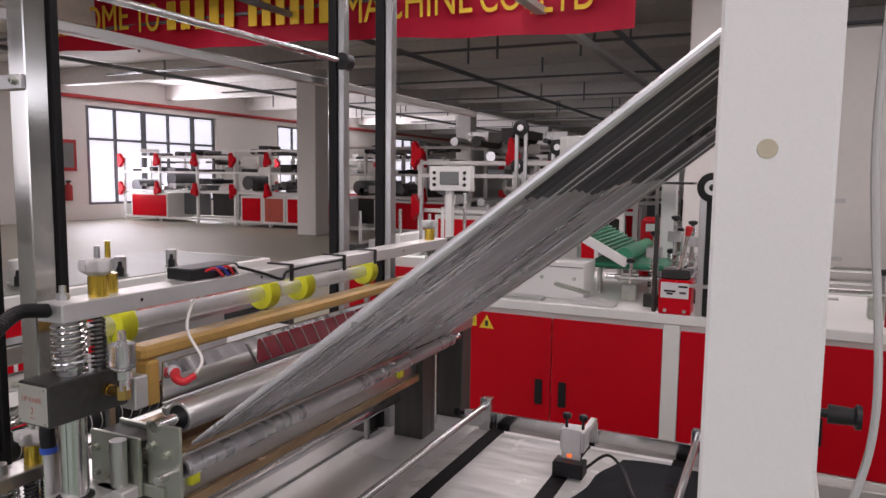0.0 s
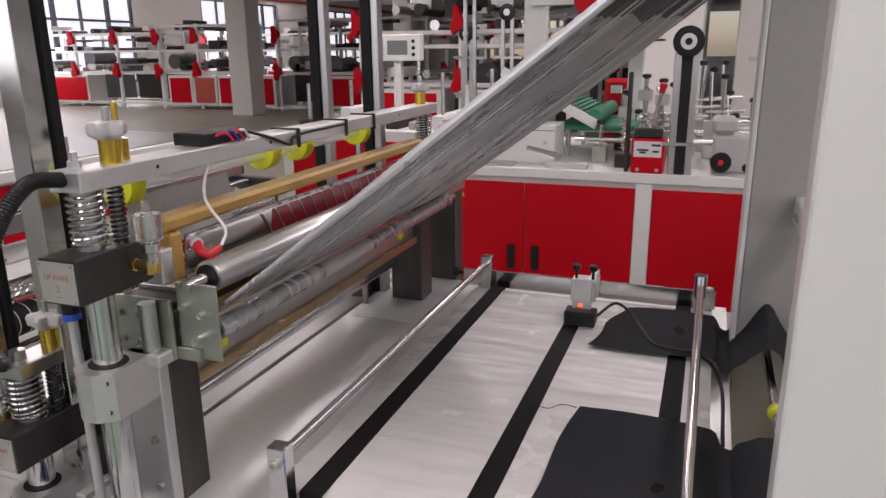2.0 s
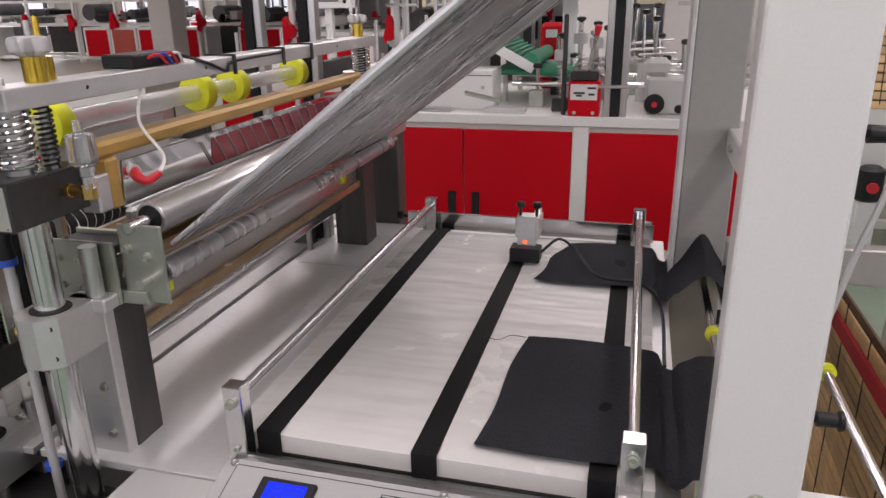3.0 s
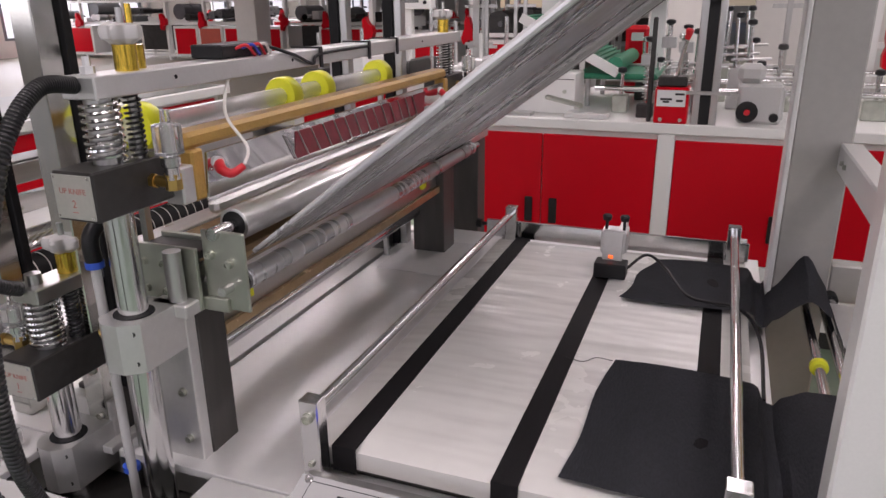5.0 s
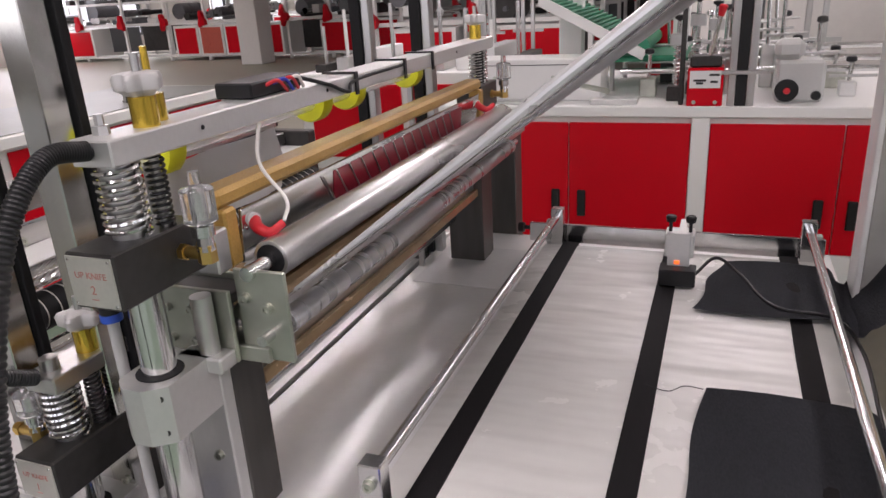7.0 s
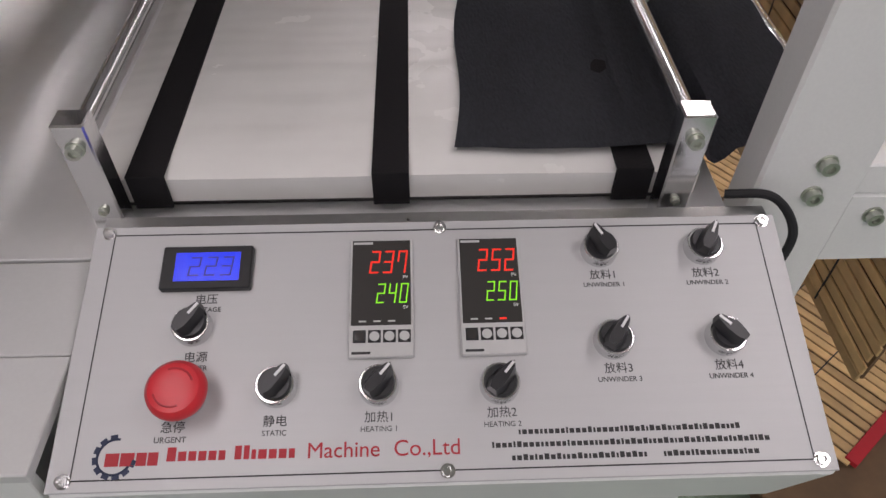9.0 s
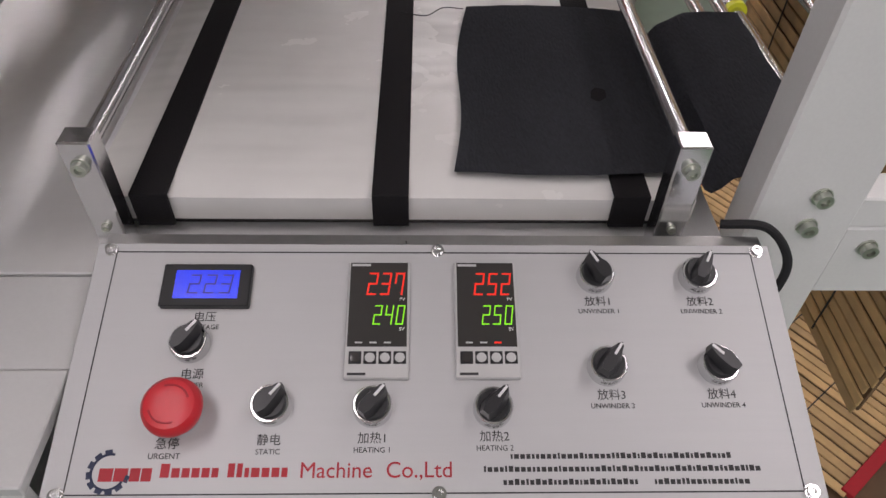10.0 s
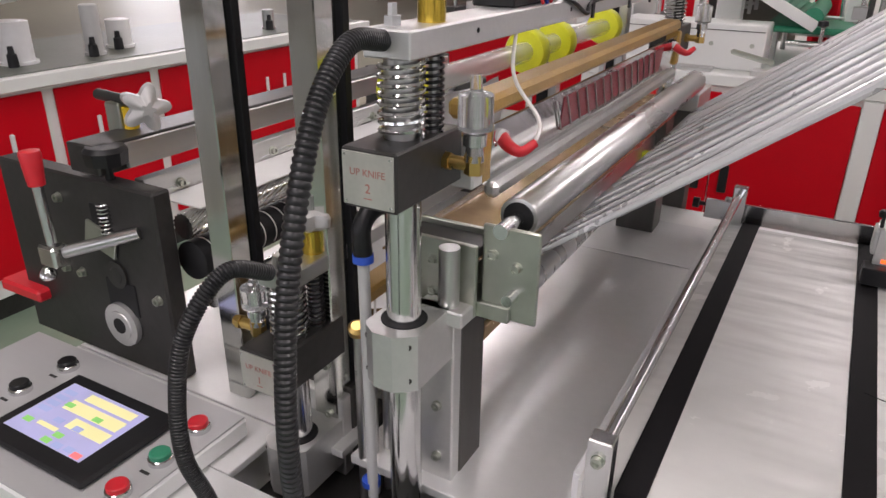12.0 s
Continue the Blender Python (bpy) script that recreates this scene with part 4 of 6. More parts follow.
# odds and ends between the two presses
for i, (x, y, z, mname, lab) in enumerate(((-0.878, 0.66, 0.985, brass, "brass plug on a bolt"), (-0.862, 0.69, 0.955, ptfe, "curl of brown tape"), (-0.87, 0.675, 0.93, red_plastic, "small red cable boot"))):
    t = thing("press_fitting", (x, y, 0.737), lab, "fitting", "fittings between the presses")
    part("stalk", rod(B(), (x, y, 0.737), (x, y, z - 0.012), 0.005, 14), steel, t)
    part("head", lathe(B(), (x, y, z - 0.012), (0.3, -0.5, 1), [(0, 0.004), (0.003, 0.010), (0.012, 0.010), (0.016, 0.006)], 16), mname, t)
for z in (0.995, 1.035):
    bolt(c1, (A1 + 0.02, 0.676, z - 0.16), (0, -1, 0), 0.006)

part("cover_block", box(B(), -0.965, -0.885, 0.693, 0.735, 0.7375, 0.812, 0.002), dark_steel, c1, "brownish machined steel block")
part("shelf_plate", box(B(), -0.985, -0.905, 0.693, 0.80, 0.8125, 0.820, 0.001), zinc, c1, "zinc shelf plate")
for x, z in ((-0.955, 0.79), (-0.90, 0.79), (-0.90, 0.755)):
    bolt(c1, (x, 0.693, z), (0, -1, 0), 0.005)
tb = thing("tape_bundle", (-0.935, 0.74, 0.820), "crumpled brown coated tape stuffed on the shelf plate", "tape")
for j, (x, y, z, tilt_x, tilt_y, wide, tall) in enumerate(((-0.93, 0.735, 0.822, 12, 18, 0.05, 0.05), (-0.945, 0.75, 0.823, -14, -20, 0.045, 0.075), (-0.915, 0.765, 0.822, 8, 30, 0.04, 0.11), (-0.94, 0.78, 0.822, -6, 6, 0.06, 0.09))):
    bm = B()
    m = Matrix.Translation((x, y, z)) @ Matrix.Rotation(radians(tilt_y), 4, "Z") @ Matrix.Rotation(radians(tilt_x), 4, "X")
    grid = [[bm.verts.new(m @ Vector((-wide / 2 + wide * p / 6, 0.008 * math.sin(p * 1.3 + q * 0.9 + j), tall * q / 6))) for q in range(7)] for p in range(7)]
    for p in range(6):
        for q in range(6):
            bm.faces.new((grid[p][q], grid[p + 1][q], grid[p + 1][q + 1], grid[p][q + 1]))
    bmesh.ops.solidify(bm, geom=bm.faces[:], thickness=0.0009)
    part("tape_fold", bm, ptfe_film, tb)
part("white_cord", sweep(B(), smooth_path([(-0.945, 0.73, 0.822), (-0.925, 0.715, 0.87), (-0.90, 0.72, 0.93), (-0.91, 0.74, 0.97)]), 0.0018, 8), white_cable, tb, "thin white cord")

# the whole press group stands 22 mm in from the front plate and 14 mm towards the feed
for ob in (k2, k1, c2, c1, br, af, tb):
    ob.location.x -= 0.0145
    ob.location.y += 0.022

# ---- rolls under the knife ----


def roller(at_x, z, r, y0, y1, mat, label, shaft=0.008):
    t = thing("roller", (at_x, (y0 + y1) / 2, z), label, "roller", "rolls of the sealing station")
    part("shell", lathe(B(), (at_x, y0, z), (0, 1, 0), [(0, r - 0.003), (0.0005, r - 0.0008), (0.002, r), (y1 - y0 - 0.002, r), (y1 - y0, r - 0.001)], 36), mat, t)
    part("bearing", lathe(B(), (at_x, y0 - 0.001, z), (0, 1, 0), [(0, r - 0.0045), (0.0022, r - 0.0045)], 24), rubber, t)
    part("shaft", rod(B(), (at_x, y0 - 0.045, z), (at_x, y1 + 0.045, z), shaft, 16), chrome, t)
    return t


steel_roll = material("worn_steel_roll", (0.74, 0.74, 0.73), 0.28, 1.0, 0.1, 14, 0.02, 3, 0.08, stretch=(1, 0.3, 1))
roller(-0.727, 1.113, 0.0215, 0.741, 1.62, steel_roll, "polished steel roll with a film running over it")
roller(-0.712, 1.045, 0.014, 0.73, 1.62, film_grey, "dark grey pressing roll under the film", 0.006)
roller(-0.832, 0.900, 0.0150, 0.75, 1.60, chrome, "chrome guide roll low over the deck", 0.006)
lk = thing("lower_knife", (-0.80, 1.15, 0.80), "lower sealing bar covered with brown coated cloth", "sealing bar")
part("beam", box(B(), -0.835, -0.775, 0.735, 1.62, 0.95, 1.04, 0.004), steel_y, lk)
part("cover", box(B(), -0.84, -0.752, 0.74, 1.615, 1.0402, 1.062, 0.006), ptfe_film, lk, "brown coated cloth cover")
part("apron", box(B(), -0.045, 0.038, 0.70, 1.61, -0.003, 0.0, 0.001, Matrix.Translation((-0.788, 0, 1.080)) @ Matrix.Rotation(radians(3), 4, "Y")), ptfe_film, lk, "brown coated apron sheet")
part("apron", box(B(), -0.05, 0.0, 0.71, 1.61, -0.003, 0.0, 0.001, Matrix.Translation((-0.834, 0, 1.0825)) @ Matrix.Rotation(radians(-30), 4, "Y")), ptfe_film, lk, "brown coated apron sheet")
part("edge_strip", box(B(), -0.774, -0.765, 0.75, 1.6, 0.950, 0.966, 0.001), ptfe_film, lk)
for y in (0.80, 1.45):
    part("tag", box(B(), -0.7755, -0.766, y, y + 0.02, 0.98, 1.0, 0.002), yellow, lk, "yellow plastic tag")
for y in (0.738, 1.60):
    part("leg", box(B(), -0.83, -0.79, y, y + 0.015, 0.737, 0.95), steel, lk)

# clear guard tube with yellow discs, and the sheet that hangs from it
gt = thing("guard_tube", (-0.883, 1.1, 1.22), "clear plastic tube with fluorescent yellow discs behind the cross bar", "guard tube")
part("tube", lathe(B(), (-0.883, 0.745, 1.222), (0, 1, 0), [(0, 0.015), (0.76, 0.015)], 24), tube_mat, gt)
for y in (0.76, 1.10, 1.215, 1.47):
    bm = B()
    lathe(bm, (-0.883, y, 1.222), (0, 1, 0), [(0, 0.0175), (0.0, 0.030), (0.004, 0.032), (0.024, 0.032), (0.028, 0.030), (0.026, 0.0175)], 28)
    part("disc", bm, yellow, gt, "fluorescent yellow plastic disc")
for y in (0.752, 1.49):
    part("hanger", box(B(), -0.888, -0.878, y, y + 0.01, DECK - 0.01, 1.21), steel, gt)
hs = B()
for i in range(15):
    for j in range(7):
        hs.verts.new((-0.868 + 0.004 * math.sin(i * 0.8 + j), 0.76 + 0.23 * i / 14, 1.205 - 0.085 * j / 6))
hs.verts.ensure_lookup_table()
for i in range(14):
    for j in range(6):
        hs.faces.new((hs.verts[i * 7 + j], hs.verts[i * 7 + j + 1], hs.verts[(i + 1) * 7 + j + 1], hs.verts[(i + 1) * 7 + j]))
bmesh.ops.solidify(hs, geom=hs.faces[:], thickness=0.0012)
part("hanging_sheet", hs, white_poly, gt, "translucent white plastic sheet")

# dark rear post with its steel cap plate
rp = thing("rear_post", (-0.78, 1.6, 0), "dark brushed steel post behind the sealing roll", "post")
part("post", box(B(), -0.827, -0.735, 1.742, 1.80, 0, 1.05, 0.002), dark_steel, rp)
part("cap_plate", box(B(), -0.79, -0.715, 1.625, 1.76, 1.0502, 1.085, 0.002), steel, rp)

# ---- film web from the roll up to the top roller ----
web = thing("film_web", (-0.35, 1.1, 1.3), "grey plastic film pleated into ribbons, drawn up from the roll", "plastic film")
LO0, LO1 = Vector((-0.712, 0.735, 1.070)), Vector((-0.712, 1.60, 1.064))
HI0, HI1 = Vector((0.0, 0.748, 1.612)), Vector((0.0, 1.435, 1.598))
RIDGES = 25


def web_point(u, w):
    """A place on the film: u across it, w along its run; fine ridges on broad folds."""
    p = LO0.lerp(LO1, u).lerp(HI0.lerp(HI1, u), w)
    grow = 0.10 + 0.90 * min(1, w * 2.2)
    phase = RIDGES * u + 0.35 * math.sin(9 * u)
    depth = 0.0026 + 0.0012 * math.sin(23 * u + 1) * math.sin(7 * u)
    crest = abs(math.sin(math.pi * phase))
    lift = grow * (depth * 2 * crest ** 0.7 + 0.004 * math.sin(11 * u + 0.8) + 0.0015 * math.sin(31 * u))
    return p + Vector((-0.61 * lift, 0, 0.79 * lift - 0.006 * math.sin(math.pi * w)))


# fraction of the run where the film turns darker and thicker
def dark_from(u):
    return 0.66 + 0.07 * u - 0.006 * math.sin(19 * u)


def web_sheet(w0, w1, steps, thick):
    bm = B()
    n = RIDGES * 14
    rows = []
    for k in range(steps + 1):
        rows.append([bm.verts.new(web_point(c / n, w0(c / n) + (w1(c / n) - w0(c / n)) * k / steps)) for c in range(n + 1)])
    for k in range(steps):
        for c in range(n):
            bm.faces.new((rows[k][c], rows[k][c + 1], rows[k + 1][c + 1], rows[k + 1][c]))
    bmesh.ops.solidify(bm, geom=bm.faces[:], thickness=thick)
    return bm


part("pleated_sheet", web_sheet(lambda u: 0.0, dark_from, 14, 0.0008), film_grey, web)
part("doubled_sheet", web_sheet(dark_from, lambda u: 1.0, 7, 0.003), film_dark, web, "darker, thicker upper film")
# first three cords are film edges; the rest paint highlights along the pleats
CORDS = [(0.004, 0.0055), (0.040, 0.004), (0.998, 0.0035)] + [(0.085 + 0.066 * k + 0.010 * math.sin(k * 2.7), 0.0030 + 0.0007 * (k % 3)) for k in range(14)]
for u, r in CORDS:
    pts = [web_point(u, 0.02 + 0.97 * k / 16) + Vector((-0.001, 0, 0.001)) for k in range(17)]
    part("rolled_edge", sweep(B(), pts, lambda i: r * (0.45 + 0.55 * min(1, i / 6)), 10), film_pale, web, "pale cord for rolled film edges and painted ridge highlights")
bm = B()
box(bm, -0.035, 0.035, -0.022, 0.022, 0.0, 0.0012, 0, Matrix.Translation((-0.235, 1.07, 1.452)) @ Matrix.Rotation(radians(-37), 4, "Y") @ Matrix.Rotation(radians(14), 4, "Z"))
part("dark_patch", bm, black_strip, web, "dark torn flap of film")

# ---- gantry over the feed side ----
ga = thing("gantry", (-0.97, 1.12, DECK), "polished steel gantry of four posts with black edge strips", "gantry")
for x, xf in ((-1.082, -1.045), (-0.931, -0.906)):
    part("post", box(B(), x - 0.031, x + 0.004, 0.677, 0.713, DECK, 1.85, 0.0015), post_steel, ga)
    part("edge_strip", box(B(), x - 0.008, x + 0.011, 0.7135, 0.7255, DECK, 1.85, 0.001), black_strip, ga, "black rubber edge strip")
    part("post", box(B(), xf + 0.0175, xf + 0.036, 1.588, 1.614, DECK, 1.98, 0.0015), steel, ga)
    part("edge_strip", box(B(), xf - 0.006, xf + 0.017, 1.580, 1.614, DECK, 1.98, 0.001), black_strip, ga, "black rubber edge strip")
part("cross_piece", box(B(), -1.112, -0.925, 0.668, 0.6765, 1.562, 1.582, 0.001), steel, ga)
for x in (-1.090, -0.938):
    bolt(ga, (x, 0.668, 1.573), (0, -1, 0), 0.005)
part("top_rail", box(B(), -1.092, -1.068, 0.714, 2.6, 1.680, 1.698, 0.0015), steel_y, ga)
part("top_rod", rod(B(), (-1.015, 0.714, 1.738), (-1.015, 1.59, 1.738), 0.007), chrome, ga)
part("rod_seat", lathe(B(), (-1.015, 1.585, 1.738), (0, 1, 0), [(0, 0.022), (0.03, 0.022), (0.03, 0.012)], 20), black, ga)

# ---- feed station on the far left ----
fs = thing("feed_station", (-1.22, 1.1, DECK), "dark cast feed station with grooved rollers, lever and hand knobs", "feed station")


def feed_plate(y0, y1):
    part("side_plate", box(B(), -1.46, -1.137, y0, y1, DECK - 0.001, 1.078, 0.003), dark_iron, fs)


feed_plate(0.66, 0.69), feed_plate(1.58, 1.61)
part("window_slot", box(B(), -1.265, -1.225, 0.6585, 0.6605, 0.995, 1.045, 0.001), rubber, fs)
part("slot", box(B(), -1.26, -1.20, 0.6582, 0.661, 0.885, 0.935, 0.001), rubber, fs)
part("hub", lathe(B(), (-1.235, 0.6595, 0.868), (0, -1, 0), [(0, 0.033), (0.008, 0.033), (0.0085, 0.022), (0.010, 0.021), (0.0102, 0.012), (0.002, 0.011)], 28), alu, fs, "round aluminium flange")
part("bore", lathe(B(), (-1.235, 0.6495, 0.868), (0, -1, 0), [(0, 0.012), (0.001, 0.012)], 20), rubber, fs)
part("bearing_ring", lathe(B(), (-1.232, 0.6595, 0.945), (0, -1, 0), [(0, 0.020), (0.003, 0.020), (0.0032, 0.012), (0.004, 0.011), (0.0042, 0.005)], 24), dark_iron, fs)
part("zinc_plate", box(B(), -0.03, 0.03, 0.6545, 0.6595, -0.017, 0.017, 0.001, Matrix.Translation((-1.25, 0, 0.995)) @ Matrix.Rotation(radians(18), 4, "Y")), zinc, fs)
part("adjusting_spring", spring(B(), (-1.232, 0.657, 1.0), 0.05, 0.008, 0.0016, 9), chrome, fs)
part("hand_knob", lathe(B(), (-1.232, 0.675, 1.078), (0, 0, 1), [(0, 0.006), (0.022, 0.006), (0.0225, 0.027), (0.040, 0.029), (0.046, 0.024), (0.047, 0.01)], 10), black, fs, "black lobed hand knob")
lev = part("lever", rod(B(), (-1.268, 0.60, 1.0), (-1.272, 0.60, 1.09), 0.0068), chrome, fs, "chrome lever with a red grip")
part("grip", lathe(B(), (-1.272, 0.60, 1.085), (-0.02, 0, 1), [(0, 0.0105), (0.04, 0.0135), (0.044, 0.0125), (0.045, 0.008)], 20), red_plastic, lev, "red plastic grip")
part("lever_hub", box(B(), -1.285, -1.252, 0.588, 0.612, 0.975, 1.005, 0.003), chrome, lev)
part("lever_shaft", rod(B(), (-1.268, 0.60, 0.99), (-1.17, 0.66, 1.02), 0.0085), steel, lev)
part("ball", lathe(B(), (-1.275, 0.59, 0.955), (0, 0, 1), [(0, 0.003), (0.003, 0.009), (0.008, 0.0115), (0.013, 0.010), (0.02, 0.004)], 18), chrome, lev)
for x, z in ((-1.345, 0.93), (-1.31, 0.93), (-1.155, 0.925), (-1.33, 1.04)):
    bolt(fs, (x, 0.66, z), (0, -1, 0), 0.006)
part("drip_tray", box(B(), -1.50, -1.405, 0.64, 0.70, 0.86, 0.88, 0.004), red_plastic, fs, "small red tray")
groove = [(0, 0.024)]
yy = 0.0
while yy < 0.86:
    groove += [(yy + 0.002, 0.0275), (yy + 0.020, 0.0275), (yy + 0.021, 0.0262), (yy + 0.0235, 0.0262)]
    yy += 0.0235
part("grooved_roll", lathe(B(), (-1.135, 0.705, 0.97), (0, 1, 0), groove, 26), rubber, fs, "black rubber roll with fine grooves")
bm = B()
for k in range(36):
    y = 0.7275 + 0.0235 * k
    lathe(bm, (-1.135, y, 0.97), (0, 1, 0), [(0, 0.0267), (0.0018, 0.0267)], 26)
part("groove_ring", bm, white_cable, fs, "pale rings in the grooves")
part("pressure_roll", rod(B(), (-1.10, 0.70, 0.925), (-1.10, 1.575, 0.925), 0.014), chrome, fs)
bm = B()
rings = []
for k in range(121):
    y, turned = 0.70 + 0.87 * k / 120, k * 0.16
    rings.append([bm.verts.new((-1.135 + r * math.cos(a), y, 1.022 + r * math.sin(a))) for a, r in ((2 * math.pi * c / 64 + turned, 0.0185 if c % 4 < 2 else 0.0168) for c in range(64))])
for p, q in zip(rings, rings[1:]):
    for c in range(64):
        bm.faces.new((p[c], p[(c + 1) % 64], q[(c + 1) % 64], q[c]))
bm.faces.new(rings[0]), bm.faces.new(rings[-1])
part("knurled_roll", bm, chrome, fs, "bright steel roll with spiral grooves")
bm = box(B(), -1.29, -1.23, 0.66, 1.60, 1.085, 1.125, 0.002)
part("top_beam", bm, dark_iron, fs)
part("beam_rail", box(B(), -1.229, -1.222, 0.70, 1.58, 1.088, 1.122, 0.001), steel_y, fs)
part("front_beam", box(B(), -1.218, -1.20, 0.70, 1.575, 1.035, 1.075, 0.001), steel_y, fs)
for k in range(9):
    bolt(fs, (-1.2, 0.76 + 0.095 * k, 1.055), (1, 0, 0), 0.006)
part("guide_sheet", box(B(), -1.198, -1.12, 0.72, 1.57, 1.0425, 1.045, 0.0005), deck_steel, fs)
st = part("clamp_stand", box(B(), -1.31, -1.28, 0.74, 0.77, 1.083, 1.16, 0.002), zinc, fs)
part("oil_glass", lathe(B(), (-1.27, 0.75, 1.126), (0, 0, 1), [(0, 0.01), (0.03, 0.01)], 16), oil, st, "yellow oil glass")
bm = B()
wheel_m = Matrix.Translation((-1.225, 0.737, 1.165)) @ Vector((1, -0.5, 0)).to_track_quat("Z", "Y").to_matrix().to_4x4()
rings = []
for h, sc_ in ((-0.03, 0.35), (0.0, 0.38), (0.004, 0.9), (0.012, 1.0), (0.022, 0.96), (0.026, 0.6), (0.034, 0.3)):
    rings.append([bm.verts.new(wheel_m @ Vector((0.034 * sc_ * (0.78 + 0.22 * math.cos(10 * math.pi * k / 60)) * math.cos(2 * math.pi * k / 60), 0.034 * sc_ * (0.78 + 0.22 * math.cos(10 * math.pi * k / 60)) * math.sin(2 * math.pi * k / 60), h))) for k in range(60)])
for p, q in zip(rings, rings[1:]):
    for k in range(60):
        bm.faces.new((p[k], p[(k + 1) % 60], q[(k + 1) % 60], q[k]))
bm.faces.new(rings[-1]), bm.faces.new(list(reversed(rings[0])))
part("hand_wheel", bm, knob_grey, st, "grey cast star handle")
part("stand_arm", rod(B(), (-1.36, 0.77, 1.16), (-1.25, 0.745, 1.165), 0.008), dark_iron, st)

fs.location.x -= 0.05

# operator console with touch screen
oc = thing("operator_console", (-1.15, 0.49, 0.6), "white operator console with a touch screen and push buttons", "console")
part("housing", box(B(), -1.40, -0.985, 0.40, 0.622, DECK, 0.826, 0.003), white_paint, oc)
part("face_plate", box(B(), -1.398, -0.987, 0.402, 0.62, 0.8262, 0.8285, 0.0005), panel_alu, oc)
sc = part("touch_screen", box(B(), -1.235, -1.045, 0.435, 0.572, 0.8285, 0.8375, 0.003), black, oc, "black-framed lit touch screen")
part("display", box(B(), -1.218, -1.078, 0.458, 0.553, 0.8372, 0.8380), material("lit_screen", (0.4, 0.4, 0.6), 0.2, glow=((0.42, 0.44, 0.72), 0.5)), sc, "lit pale blue screen")
glow_y = material("screen_yellow", (0.8, 0.8, 0.4), 0.2, glow=((0.80, 0.72, 0.36), 0.55))
glow_b = material("screen_blue_grey", (0.3, 0.35, 0.55), 0.2, glow=((0.30, 0.36, 0.58), 0.7))
glow_g = material("screen_green", (0.2, 0.5, 0.15), 0.2, glow=((0.25, 0.60, 0.15), 0.7))
glow_r = material("screen_red", (0.8, 0.2, 0.2), 0.2, glow=((0.9, 0.2, 0.2), 0.7))
for x0, x1, y0, y1, g in ((-1.175, -1.09, 0.535, 0.548, glow_y), (-1.185, -1.088, 0.512, 0.530, glow_y), (-1.150, -1.085, 0.490, 0.507, glow_y), (-1.185, -1.15, 0.478, 0.484, glow_y)):
    part("field", box(B(), x0, x1, y0, y1, 0.8378, 0.8383), g, sc)
for i in range(4):
    part("field", box(B(), -1.213, -1.193, 0.497 + 0.012 * i, 0.505 + 0.012 * i, 0.8378, 0.8383), glow_b, sc)
for x, y, g in ((-1.18, 0.52, glow_g), (-1.125, 0.517, glow_g), (-1.20, 0.478, glow_g), (-1.14, 0.476, glow_g), (-1.125, 0.464, glow_b), (-1.105, 0.466, glow_b), (-1.145, 0.464, glow_g), (-1.09, 0.463, glow_r), (-1.13, 0.494, glow_b), (-1.165, 0.494, glow_b)):
    part("field", box(B(), x - 0.007, x + 0.007, y - 0.004, y + 0.004, 0.8382, 0.8387), g, sc)
for x, y, mname, lab in ((-1.012, 0.513, green_belt, "green push button"), (-1.010, 0.455, red_plastic, "red push button"), (-1.018, 0.575, red_plastic, "red push button"), (-1.272, 0.580, black, "black selector"), (-1.278, 0.516, black, "black selector")):
    pb = part("push_button", lathe(B(), (x, y, 0.8285), (0, 0, 1), [(0, 0.0145), (0.006, 0.014), (0.007, 0.0125)], 22), chrome, oc, lab)
    part("cap", lathe(B(), (x, y, 0.8355), (0, 0, 1), [(0, 0.0122), (0.005, 0.012), (0.0062, 0.0105)], 22), mname, pb)
    part("caption_bar", box(B(), x - 0.007, x + 0.007, y - 0.025, y - 0.021, 0.8284, 0.8288), ink_black, oc)

oc.location.x -= 0.04

# ---- frame on the open side: posts, top roller, rods ----
fr = thing("unwind_frame", (0.1, 1.1, 0), "white and grey steel unwinding frame with posts and cross beams", "machine frame")
part("near_post", box(B(), -0.041, 0.054, 0.694, 0.738, 0, 2.1, 0.003), white_paint, fr, "white painted square post")
part("cap", lathe(B(), (0.001, 0.694, 1.478), (0, -1, 0), [(0, 0.0085), (0.001, 0.008)], 18), material("cream_plastic", (0.50, 0.45, 0.33), 0.45), fr, "cream plastic hole cap")
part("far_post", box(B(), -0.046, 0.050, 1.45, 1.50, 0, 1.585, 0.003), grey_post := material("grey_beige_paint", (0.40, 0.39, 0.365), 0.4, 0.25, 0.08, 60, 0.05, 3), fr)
part("far_post_flange", box(B(), -0.056, -0.0465, 1.44, 1.51, 0, 1.585, 0.002), white_paint, fr)
part("near_beam", box(B(), 0.0545, 0.9, 0.70, 0.738, 0.725, 0.815, 0.003), white_paint, fr)
for x, z in ((0.012, 0.858), (0.012, 0.823), (0.085, 0.79)):
    bolt(fr, (x, 0.694 if x < 0.04 else 0.70, z), (0, -1, 0), 0.0075)
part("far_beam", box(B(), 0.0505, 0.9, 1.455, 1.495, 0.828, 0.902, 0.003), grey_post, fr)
part("post_end", box(B(), 0.86, 0.90, 0.7385, 1.4545, 0.75, 0.80, 0.003), white_paint, fr)
for y in (0.72, 1.475):
    part("outer_post", box(B(), 0.9005, 0.95, y - 0.025, y + 0.025, 0, 1.3, 0.003), white_paint, fr)
part("side_rail", box(B(), 0.030, 0.066, 0.7385, 1.4495, 1.080, 1.130, 0.003), white_paint, fr)
for y in (1.36, 1.39):
    bolt(fr, (0.030, y, 1.105), (-1, 0, 0), 0.004)
